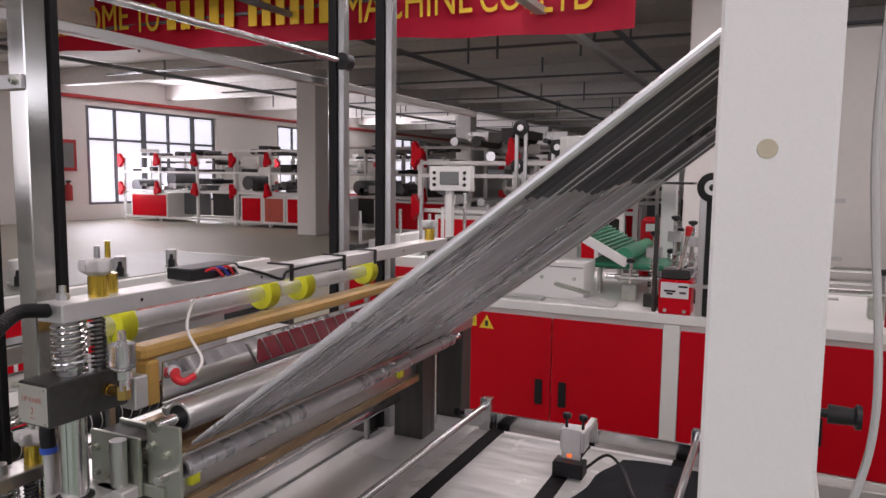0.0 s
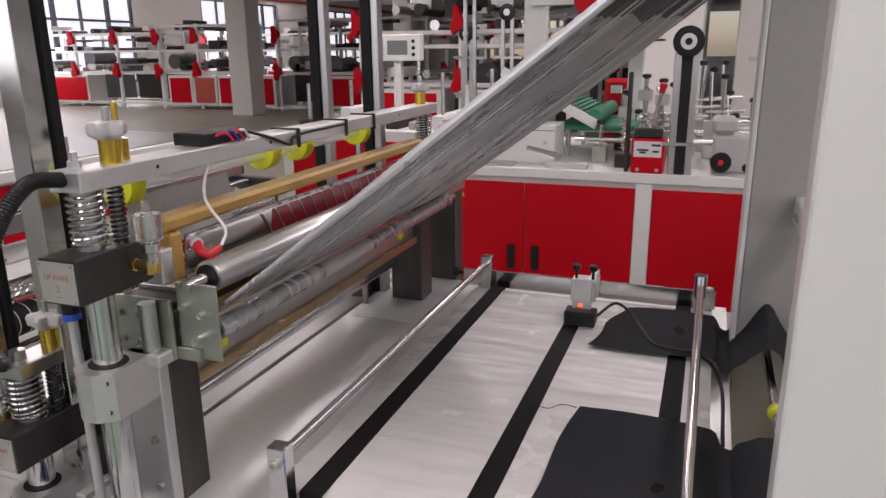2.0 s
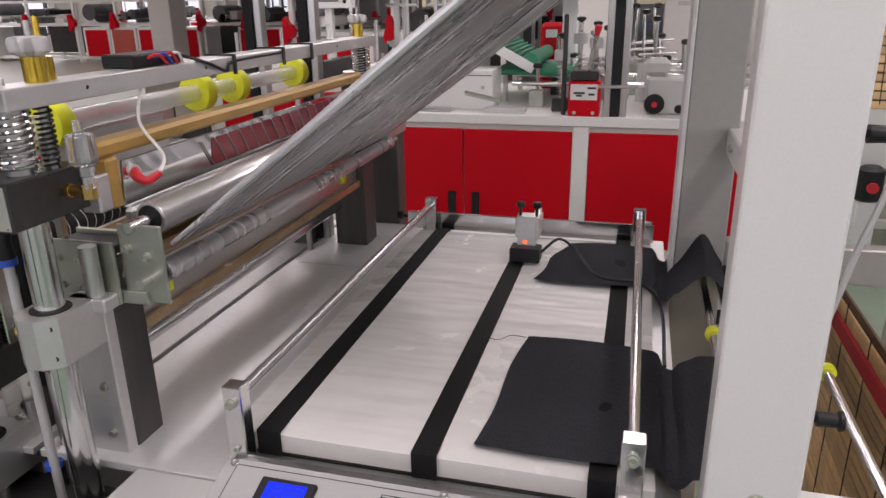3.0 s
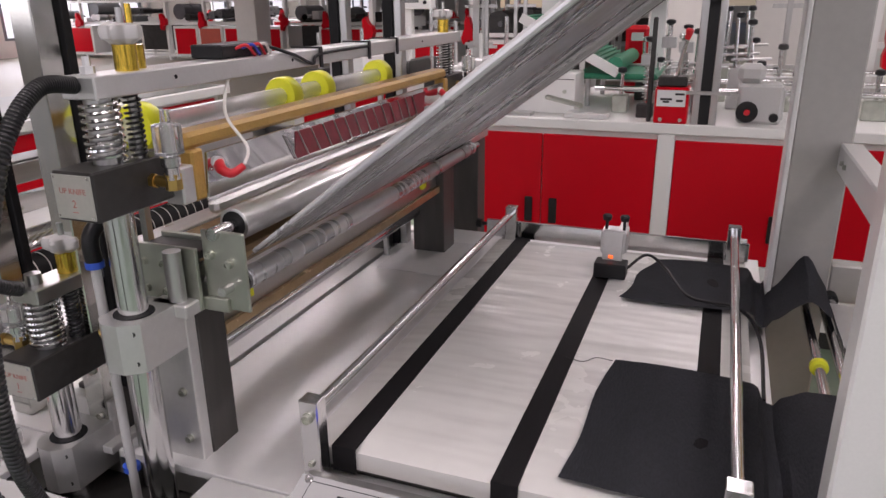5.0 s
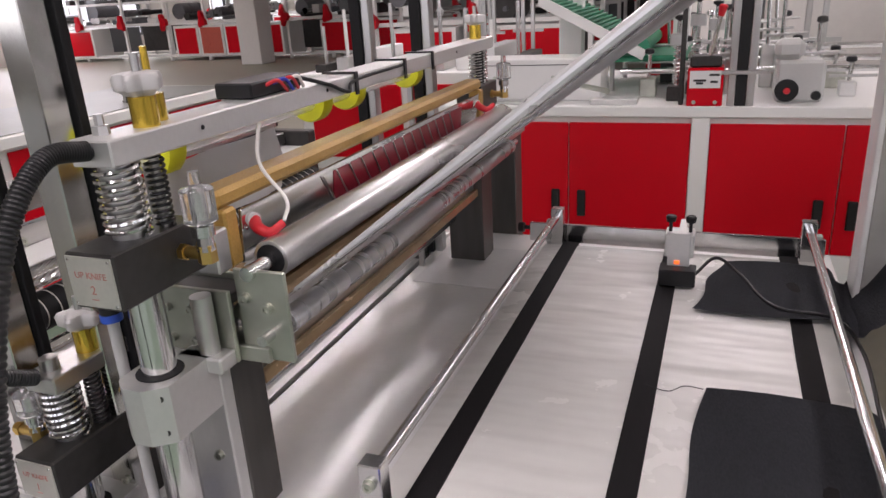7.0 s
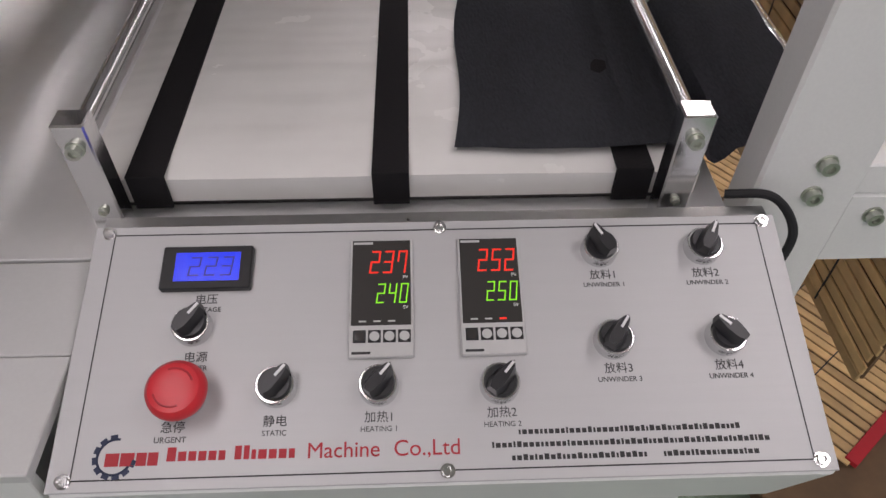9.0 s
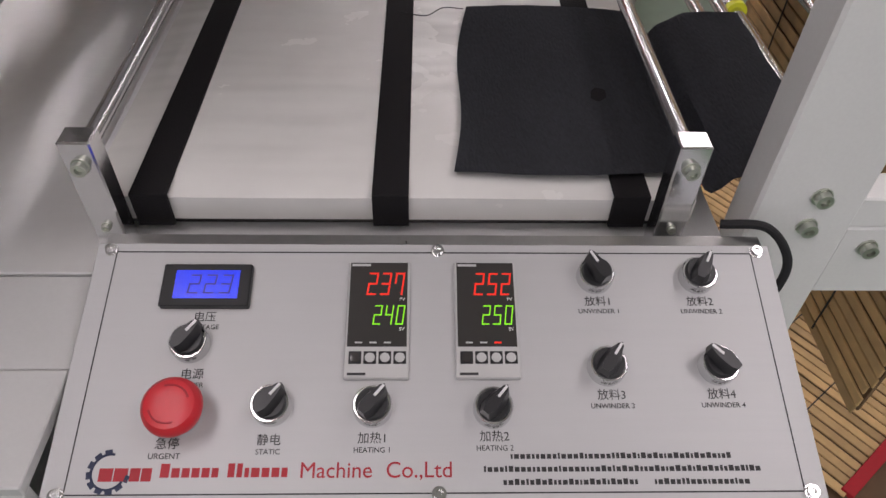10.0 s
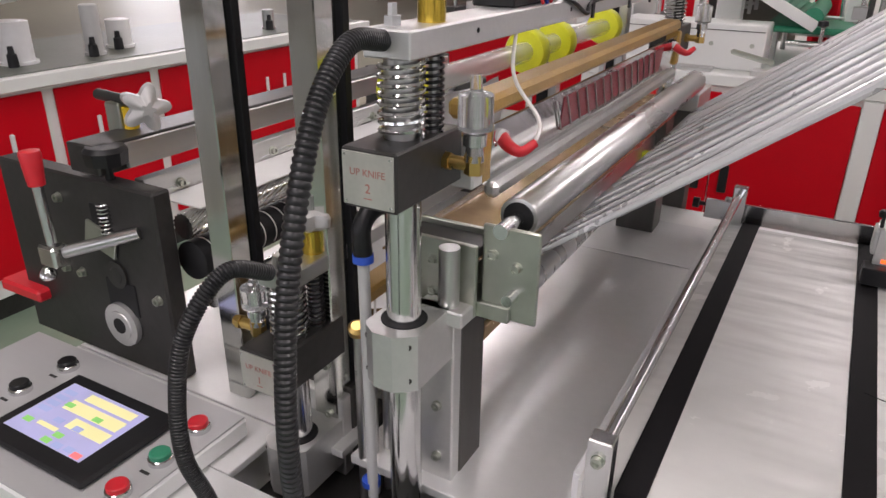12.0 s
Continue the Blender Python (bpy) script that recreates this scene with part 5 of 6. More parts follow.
part("top_roller", rod(B(), (0.004, 0.739, 1.60), (0.004, 1.50, 1.60), 0.018, 24), steel_roll, fr)
part("roller_end", lathe(B(), (0.004, 0.739, 1.60), (0, 1, 0), [(0, 0.024), (0.01, 0.024)], 20), black, fr)
part("side_knob", lathe(B(), (0.0542, 0.715, 1.25), (1, 0, 0), [(0, 0.004), (0.006, 0.004), (0.0065, 0.0085), (0.026, 0.0075), (0.028, 0.011), (0.032, 0.0105)], 18), black, fr, "black clamping handle")
part("side_knob", lathe(B(), (0.0542, 0.715, 0.955), (1, 0, 0), [(0, 0.004), (0.006, 0.004), (0.0065, 0.0085), (0.026, 0.0075), (0.028, 0.011), (0.032, 0.0105)], 18), black, fr, "black clamping handle")
part("side_cable", sweep(B(), smooth_path([(0.10, 0.76, 1.75), (0.085, 0.75, 1.5), (0.10, 0.745, 1.25), (0.075, 0.74, 1.12), (0.048, 0.742, 0.98)]), 0.0035, 8), grey_frame, fr, "grey hanging cable")
for x, rings in ((0.008, (1.145,)), (0.039, ()), (0.056, (1.065,)), (0.158, (1.05, 1.40))):
    z = 0.84
    rr = thing("guide_rod", (x, 1.1, z), "chrome guide rod with fluorescent yellow rings" if rings else "plain chrome guide rod", "guide rod", "guide rods of the unwinding frame")
    part("rod", rod(B(), (x, 0.7385, z), (x, 1.4545, z), 0.0075), chrome, rr)
    for y in rings:
        part("ring", lathe(B(), (x, y - 0.005, z), (0, 1, 0), [(0, 0.0078), (0.0005, 0.0135), (0.010, 0.0135), (0.0105, 0.0078)], 20), yellow, rr, "fluorescent yellow plastic ring")
    part("end_seat", lathe(B(), (x, 1.43, z), (0, 1, 0), [(0, 0.012), (0.024, 0.012)], 16), rubber, rr)
part("rod_seat_plate", box(B(), 0.0545, 0.20, 0.70, 0.738, 0.8152, 0.85, 0.002), white_paint, fr)
pc = B()
for i in range(9):
    for j in range(9):
        x = 0.048 + 0.128 * j / 8
        over = max(0, x - 0.158) / 0.018
        pc.verts.new((x - 0.008 * over * over, 1.205 + 0.19 * i / 8 + 0.02 * j / 8, 0.8505 - 0.022 * over - 0.004 * math.sin(math.pi * min(1, j / 7)) + 0.0015 * math.sin(i * 1.3)))
pc.verts.ensure_lookup_table()
for i in range(8):
    for j in range(8):
        pc.faces.new((pc.verts[i * 9 + j], pc.verts[i * 9 + j + 1], pc.verts[(i + 1) * 9 + j + 1], pc.verts[(i + 1) * 9 + j]))
bmesh.ops.solidify(pc, geom=pc.faces[:], thickness=0.001)
single("paper_sheet", pc, white_poly, "white paper sheet hung over the guide rods", "paper sheet")
single("panel_cable", sweep(B(), smooth_path([(-0.075, 0.68, 0.838), (-0.04, 0.668, 0.845), (-0.018, 0.655, 0.82), (-0.022, 0.645, 0.79), (-0.04, 0.64, 0.74)]), 0.004, 10), rubber, "black rubber cable beside the control panel", "cable")

# ---- machine with red doors behind the pad ----
fm = thing("converting_machine", (-0.4, 3.5, 0), "white bag machine with glossy red doors and a cluttered worktop", "machine")
part("body", box(B(), -1.40, 0.62, 3.012, 4.1, 0.12, 0.862, 0.006), white_paint, fm)
part("worktop", box(B(), -1.43, 0.66, 2.985, 4.15, 0.8625, 0.905, 0.004), white_paint, fm)
part("plinth", box(B(), -1.38, 0.60, 3.05, 4.05, 0, 0.12), dark_iron, fm)
part("bottom_rail", box(B(), -1.42, 0.64, 2.99, 3.0115, 0.10, 0.345, 0.003), white_paint, fm)
for x0, x1 in ((-1.42, -1.335), (-0.392, -0.326), (0.580, 0.66)):
    part("stile", box(B(), x0, x1, 2.99, 3.0115, 0.346, 0.862, 0.003), white_paint, fm)
for x0, x1, hx in ((-1.332, -0.862, -0.912), (-0.858, -0.394, -0.805), (-0.324, 0.126, 0.069), (0.130, 0.578, 0.183)):
    d = part("door", box(B(), x0, x1, 2.996, 3.011, 0.348, 0.838, 0.003), red_paint, fm, "glossy red steel door")
    part("handle", box(B(), hx - 0.017, hx + 0.017, 2.984, 2.9965, 0.450, 0.562, 0.004), black, d, "black recessed pull")
warn = material("warning_yellow", (0.85, 0.6, 0.02), 0.5)
bm = B()
a = [bm.verts.new(p) for p in ((-1.20, 2.994, 0.765), (-1.13, 2.994, 0.765), (-1.165, 2.994, 0.825))]
b_ = [bm.verts.new(v.co + Vector((0, 0.0015, 0))) for v in a]
bm.faces.new(a), bm.faces.new(list(reversed(b_)))
for i in range(3):
    bm.faces.new((a[i], b_[i], b_[(i + 1) % 3], a[(i + 1) % 3]))
wt = part("warning_sign", bm, warn, fm, "yellow warning triangle sticker")
part("warning_bar", box(B(), -1.172, -1.158, 2.9925, 2.994, 0.775, 0.80), ink_black, wt)
wq = part("sticker", box(B(), -1.275, -1.215, 2.994, 2.9958, 0.77, 0.828), warn, fm, "yellow square sticker")
words("sticker_text", "CE", 0.04, Matrix.Translation((-1.245, 2.9935, 0.80)) @ Matrix.Rotation(radians(90), 4, "X"), ink_black, wq)

TOPZ = 0.905

pk = thing("packing_table", (1.7, 4.7, 0), "white steel packing table with a deep apron and open legs", "table")
part("apron", box(B(), 0.92, 2.7, 4.30, 4.34, 0.46, 0.90, 0.004), white_paint, pk)
part("tabletop", box(B(), 0.88, 2.74, 4.27, 5.2, 0.9005, 0.94, 0.004), white_paint, pk)
for x in (0.95, 1.8, 2.66):
    for y in (4.38, 5.1):
        part("leg", box(B(), x - 0.03, x + 0.03, y - 0.03, y + 0.03, 0.0, 0.9, 0.004), white_paint, pk)
for z in (0.10, 0.30):
    part("rail", box(B(), 0.9805, 2.62, 4.36, 4.40, z, z + 0.05, 0.003), white_paint, pk)
for x in (1.30, 1.55, 2.0):
    bolt(pk, (x, 4.30, 0.66), (0, -1, 0), 0.012)
for x, w, h in ((1.10, 0.07, 0.17), (1.32, 0.05, 0.12), (1.52, 0.06, 0.15)):
    mo = thing("motor_unit", (x, 4.22, 0), "small black motor with a red cap on the floor", "motor", "motors under the packing table")
    part("stand", box(B(), x - 0.05, x + 0.05, 4.17, 4.27, 0.0, 0.30, 0.004), white_paint, mo)
    part("case", lathe(B(), (x, 4.22, 0.3005), (0, 0, 1), [(0, w * 0.8), (0.01, w), (h, w), (h + 0.02, w * 0.6)], 18), black, mo)
    part("cap", lathe(B(), (x, 4.22 - w, 0.3 + h * 0.5), (0, -1, 0), [(0, 0.03), (0.02, 0.028)], 14), red_plastic, mo)


def stand(name, x, y, w, d, h, mat, label, category="machine part", bevel=0.004, z=TOPZ):
    t = thing(name, (x, y, z), label, category)
    part("body", box(B(), x - w / 2, x + w / 2, y - d / 2, y + d / 2, z, z + h, bevel), mat, t)
    return t


gb = stand("guard_box", -1.03, 3.22, 0.55, 0.2, 0.17, white_paint, "white sheet-metal guard box on the worktop")
part("lid_line", box(B(), -1.30, -0.76, 3.118, 3.1195, 1.05, 1.053), dark_iron, gb)
for x in (-1.2, -0.95, -0.8):
    bolt(gb, (x, 3.12, 1.0), (0, -1, 0), 0.007)
tp = thing("tool_plate", (-1.0, 3.05, TOPZ), "flat steel plates and a clamp lying on the worktop", "steel plate")
part("plate", box(B(), -1.18, -0.92, 3.02, 3.09, TOPZ, TOPZ + 0.014, 0.002), steel_y, tp)
part("plate", box(B(), -0.78, -0.60, 3.02, 3.1, TOPZ, TOPZ + 0.02, 0.002), alu, tp)
part("clamp", box(B(), -0.86, -0.70, 3.0, 3.02, 0.945, 0.965, 0.006, Matrix.Translation((-0.78, 3.01, 0.97)) @ Matrix.Rotation(radians(12), 4, "Y") @ Matrix.Translation((0.78, -3.01, -0.95))), zinc, tp)
# green belt conveyor with an inclined ribbed part
gc = thing("green_conveyor", (-0.65, 3.6, TOPZ), "green belt conveyor with ribbed incline on the worktop", "conveyor")
part("belt", box(B(), -0.80, -0.44, 3.32, 3.9, 1.035, 1.06, 0.008), green_belt, gc)
inc = Matrix.Translation((-0.82, 3.6, 1.19)) @ Matrix.Rotation(radians(28), 4, "Y")
part("incline", box(B(), -0.24, 0.24, -0.3, 0.3, -0.015, 0.0, 0.004, inc), green_belt, gc)
for k in range(20):
    part("rib", box(B(), -0.235 + 0.024 * k, -0.225 + 0.024 * k, -0.3, 0.3, 0.0002, 0.010, 0.002, inc), green_belt, gc)
part("incline_frame", box(B(), -0.25, 0.25, -0.32, -0.301, -0.03, 0.012, 0.002, inc), white_paint, gc)
for x, y in ((-0.75, 3.4), (-0.48, 3.4), (-0.75, 3.85), (-0.48, 3.85)):
    part("leg", rod(B(), (x, y, TOPZ), (x, y, 1.036), 0.012, 14), steel, gc)
part("drive_roll", rod(B(), (-0.62, 3.3, 1.10), (-0.62, 3.9, 1.10), 0.035, 20), green_belt, gc)
# springs and posts
for x, y, h in ((-0.462, 3.14, 0.30), (-0.40, 3.3, 0.36), (-0.33, 3.32, 0.34)):
    sp = thing("press_post", (x, y, TOPZ), "steel press post with a coil spring and dark foot", "press post", "press posts on the worktop")
    part("foot", box(B(), x - 0.035, x + 0.03, y - 0.03, y + 0.03, TOPZ, TOPZ + 0.055, 0.003), dark_iron, sp)
    part("rod", rod(B(), (x, y, TOPZ + 0.05), (x, y, TOPZ + h), 0.009, 14), chrome, sp)
    part("spring", spring(B(), (x, y, TOPZ + 0.06), 0.16, 0.017, 0.003, 11), chrome, sp)
    part("head", box(B(), x - 0.03, x + 0.03, y - 0.025, y + 0.025, TOPZ + h - 0.09, TOPZ + h - 0.045, 0.003), steel, sp)
    part("knob", lathe(B(), (x, y, TOPZ + h), (0, 0, 1), [(0, 0.006), (0.01, 0.02), (0.02, 0.02), (0.024, 0.01)], 12), black, sp)
dp = stand("dark_upright", -0.437, 3.02, 0.018, 0.018, 0.40, dark_iron, "thin dark steel upright on the worktop", "post")
rb = thing("drive_box", (-0.352, 3.04, TOPZ), "red drive box with a white sticker and dark head", "drive box")
part("body", box(B(), -0.416, -0.290, 2.99, 3.1, TOPZ, 1.045, 0.004), red_paint, rb)
part("sticker", box(B(), -0.408, -0.300, 2.9878, 2.9892, 0.972, 1.035), white_poly, rb, "white sticker with dark bars")
bm = B()
for z, x0, x1 in ((1.02, -0.34, -0.305), (1.0, -0.395, -0.35), (0.99, -0.385, -0.36), (0.995, -0.335, -0.31)):
    box(bm, x0, x1, 2.9866, 2.9880, z - 0.004, z + 0.004)
part("sticker_bar", bm, ink_black, rb)
part("head", box(B(), -0.41, -0.30, 3.0, 3.09, 1.0452, 1.085, 0.006), dark_iron, rb)
for x in (-0.39, -0.315):
    bolt(rb, (x, 2.99, 0.92), (0, -1, 0), 0.006)
part("lever", rod(B(), (-0.345, 3.02, 1.08), (-0.312, 3.0, 1.235), 0.008, 14), chrome, rb)
part("lever_grip", lathe(B(), (-0.315, 3.0, 1.225), (0.2, -0.1, 1), [(0, 0.010), (0.035, 0.016), (0.04, 0.01)], 14), red_plastic, rb)
wp = thing("measuring_wheel", (-0.228, 3.0, TOPZ), "black rubber measuring wheel on two flat steel uprights", "wheel post")
for x in (-0.262, -0.196):
    part("upright", box(B(), x - 0.013, x + 0.013, 2.995, 3.01, TOPZ, 1.375, 0.002), steel, wp)
part("slot", box(B(), -0.2485, -0.2095, 3.0, 3.008, TOPZ, 1.375, 0.001), rubber, wp)
wh = part("wheel", lathe(B(), (-0.228, 2.972, 1.418), (0, 1, 0), [(0, 0.030), (0, 0.050), (0.003, 0.058), (0.019, 0.058), (0.022, 0.05), (0.022, 0.01)], 32), rubber, wp, "black rubber wheel with pale hub")
part("hub", lathe(B(), (-0.228, 2.9705, 1.418), (0, 1, 0), [(0, 0.018), (0.0005, 0.030), (0.006, 0.030)], 24), white_poly, wh)
part("hub_centre", lathe(B(), (-0.228, 2.968, 1.418), (0, 1, 0), [(0, 0.012), (0.003, 0.014)], 16), rubber, wh)
part("bridge", box(B(), -0.30, -0.14, 2.985, 2.995, 1.02, 1.034, 0.002), steel, wp)
gx_ = stand("gear_box", -0.03, 3.16, 0.16, 0.16, 0.15, grey_frame, "light grey gear box with a black handwheel", "gear box", 0.01)
part("handwheel", lathe(B(), (-0.075, 3.06, 0.955), (0, -1, 0), [(0, 0.012), (0.012, 0.012), (0.013, 0.040), (0.028, 0.040), (0.03, 0.03), (0.03, 0.014), (0.036, 0.012)], 24), rubber, gx_)
part("handwheel_cap", lathe(B(), (-0.075, 3.024, 0.955), (0, -1, 0), [(0, 0.012), (0.004, 0.01)], 14), red_plastic, gx_)
part("cover", box(B(), -0.12, -0.02, 3.1, 3.18, 1.0552, 1.13, 0.02), grey_frame, gx_)
part("foot_knob", lathe(B(), (0.02, 3.03, 0.94), (0, -1, 0), [(0, 0.014), (0.012, 0.018), (0.025, 0.016)], 12), black, gx_)
# long rods, blocks and air parts across the worktop
random.seed(7)
for k in range(26):
    x, y = random.uniform(-0.66, 0.62), random.uniform(3.2, 4.05)
    h = random.uniform(0.10, 0.42)
    m1, m2 = random.choice(((steel, dark_iron), (alu, black), (dark_iron, chrome), (grey_frame, steel), (zinc, black)))
    cl = thing("press_fixture", (x, y, TOPZ), "small steel press fixture with rod and knob", "fixture", "fixtures on the worktop")
    part("block", box(B(), x - random.uniform(0.02, 0.05), x + random.uniform(0.02, 0.06), y - 0.03, y + 0.03, TOPZ, TOPZ + h * 0.45, 0.004), m1, cl)
    part("rod", rod(B(), (x, y, TOPZ + h * 0.44), (x + random.uniform(-0.02, 0.02), y, TOPZ + h), 0.008, 14), chrome, cl)
    part("head", lathe(B(), (x, y, TOPZ + h), (0, 0, 1), [(0, 0.008), (0.006, 0.02), (0.022, 0.018), (0.026, 0.008)], 12), m2, cl)
    part("arm", rod(B(), (x - 0.07, y, TOPZ + h * 0.6), (x + 0.09, y - 0.01, TOPZ + h * 0.62), 0.006, 14), steel, cl)
for y in (3.3, 3.5, 3.75):
    single("cross_shaft", rod(B(), (-0.7, y, 1.0 + 0.1 * (y - 3.3)), (0.6, y, 1.0 + 0.1 * (y - 3.3)), 0.012, 16), chrome, "chrome shaft across the worktop fixtures", "shaft", "shafts across the worktop")

# red belt guards on a white stand behind
gs = thing("guard_stand", (-0.85, 3.7, TOPZ), "white upright stand with a red belt guard on top", "machine stand")
part("upright", box(B(), -1.04, -0.93, 3.66, 3.74, TOPZ, 1.66, 0.004), white_paint, gs)
part("beam", box(B(), -1.0, -0.45, 3.62, 3.659, 1.60, 1.66, 0.004), white_paint, gs)
part("upright", box(B(), -0.52, -0.45, 3.66, 3.74, TOPZ, 1.66, 0.004), white_paint, gs)
bm = B()
out = [(-0.78, 1.73), (-0.60, 1.73), (-0.585, 1.62), (-0.635, 1.47), (-0.665, 1.43), (-0.70, 1.46), (-0.775, 1.60)]
f0 = [bm.verts.new((x, 3.56, z)) for x, z in out]
f1 = [bm.verts.new((x, 3.619, z)) for x, z in out]
bm.faces.new(f0), bm.faces.new(list(reversed(f1)))
for i in range(len(out)):
    bm.faces.new((f0[i], f1[i], f1[(i + 1) % len(out)], f0[(i + 1) % len(out)]))
g1 = part("belt_guard", bm, red_paint, gs, "red enamelled belt guard")
part("sticker", box(B(), -0.715, -0.64, 3.5575, 3.5592, 1.655, 1.70), white_poly, g1)
part("pulley", lathe(B(), (-0.665, 3.555, 1.45), (0, 1, 0), [(0, 0.03), (0.03, 0.03)], 18), red_plastic, gs)
part("tray", box(B(), -0.70, -0.35, 3.45, 3.6, 1.425, 1.435, 0.002), dark_iron, gs)
g2 = stand("belt_guard", -0.60, 3.95, 0.12, 0.08, 0.34, red_paint, "red enamelled belt guard standing on the worktop", "belt guard", 0.02)
part("sticker", box(B(), -0.63, -0.57, 3.9085, 3.9098, 1.17, 1.21), white_poly, g2)

# ---- operator terminal on a post ----
hm = thing("operator_terminal", (-3.0, 6.56, 0), "white operator terminal with grey screen on a white post", "terminal")
part("post", box(B(), -3.04, -2.97, 6.53, 6.6, 0, 1.30, 0.005), white_paint, hm)
part("case", box(B(), -3.20, -2.76, 6.5, 6.62, 1.30, 1.545, 0.008), white_paint, hm)
part("screen", box(B(), -3.09, -2.88, 6.494, 6.4995, 1.36, 1.49, 0.003), material("grey_lcd", (0.16, 0.17, 0.17), 0.2), hm, "grey display")
for x, z in ((-3.15, 1.48), (-3.15, 1.42), (-3.15, 1.36), (-2.82, 1.48), (-2.82, 1.42), (-2.82, 1.36)):
    part("button", lathe(B(), (x, 6.5, z), (0, -1, 0), [(0, 0.018), (0.012, 0.016)], 14), black, hm)

# ---- machine beside the feed station ----
sheet_green = material("dull_green_sheet", (0.15, 0.165, 0.14), 0.4, 0.2, 0.12, 40, 0.03, 3)
holders = []
sm = thing("side_machine", (-2.7, 1.9, 0), "white-topped machine with red doors and long white handles", "machine")
part("body", box(B(), -3.1, -2.36, 0.2, 3.2, 0.1, 0.85, 0.004), white_paint, sm)
part("worktop", box(B(), -3.16, -2.3, 0.15, 3.25, 0.8505, 0.90, 0.004), white_paint, sm)
part("plinth", box(B(), -3.0, -2.4, 0.25, 3.1, 0, 0.1), dark_iron, sm)
part("top_sheet", box(B(), -3.13, -2.34, 0.19, 3.21, 0.9002, 0.904, 0.001), sheet_green, sm, "dull grey-green sheet on the worktop")
for k in range(6):
    y0 = 0.26 + 0.49 * k
    d = part("door", box(B(), -2.359, -2.345, y0, y0 + 0.44, 0.18, 0.83, 0.003), red_paint, sm, "red steel door")
    for dy in (0.16, 0.29):
        part("handle", box(B(), -2.3445, -2.332, y0 + dy - 0.008, y0 + dy + 0.008, 0.47, 0.70, 0.003), white_poly, d, "long white pull handle")
for x, y, r, h, m1 in ((-2.55, 1.25, 0.06, 0.16, white_poly), (-2.5, 1.55, 0.035, 0.2, grey_frame), (-2.6, 1.75, 0.05, 0.12, white_paint), (-2.45, 2.2, 0.03, 0.1, steel), (-2.5, 2.6, 0.03, 0.1, steel), (-2.75, 0.8, 0.12, 0.3, white_paint)):
    t = thing("work_holder", (x, y, 0.90), "pale cylinder holder standing on the white worktop", "holder", "holders on the side machine")
    holders.append(t)
    part("barrel", lathe(B(), (x, y, 0.90), (0, 0, 1), [(0, r * 1.2), (0.015, r * 1.2), (0.016, r), (h, r), (h + 0.004, r * 0.8)], 24), m1, t)
    part("valve", lathe(B(), (x + r * 1.1, y - r, 0.90), (0, 0, 1), [(0, 0.02), (0.05, 0.018), (0.055, 0.012), (0.08, 0.01)], 14), black, t)
ar = thing("swing_boom", (-2.55, 0.95, 0.90), "long pale steel arm sloping over the worktop", "boom")
part("arm", rod(B(), (-2.85, 0.75, 1.03), (-2.25, 1.35, 1.22), 0.03, 18), white_paint, ar)
part("foot", box(B(), -2.60, -2.50, 0.98, 1.08, 0.90, 1.1, 0.005), grey_frame, ar)
for ob in (sm, ar, *holders):
    ob.location.x -= 0.70
    ob.location.y += 0.50
# ---- rows of machines across the hall ----
trans_red = material("red_clear_panel", (0.50, 0.10, 0.07), 0.3, 0, 0.12, 20, 0, 3)


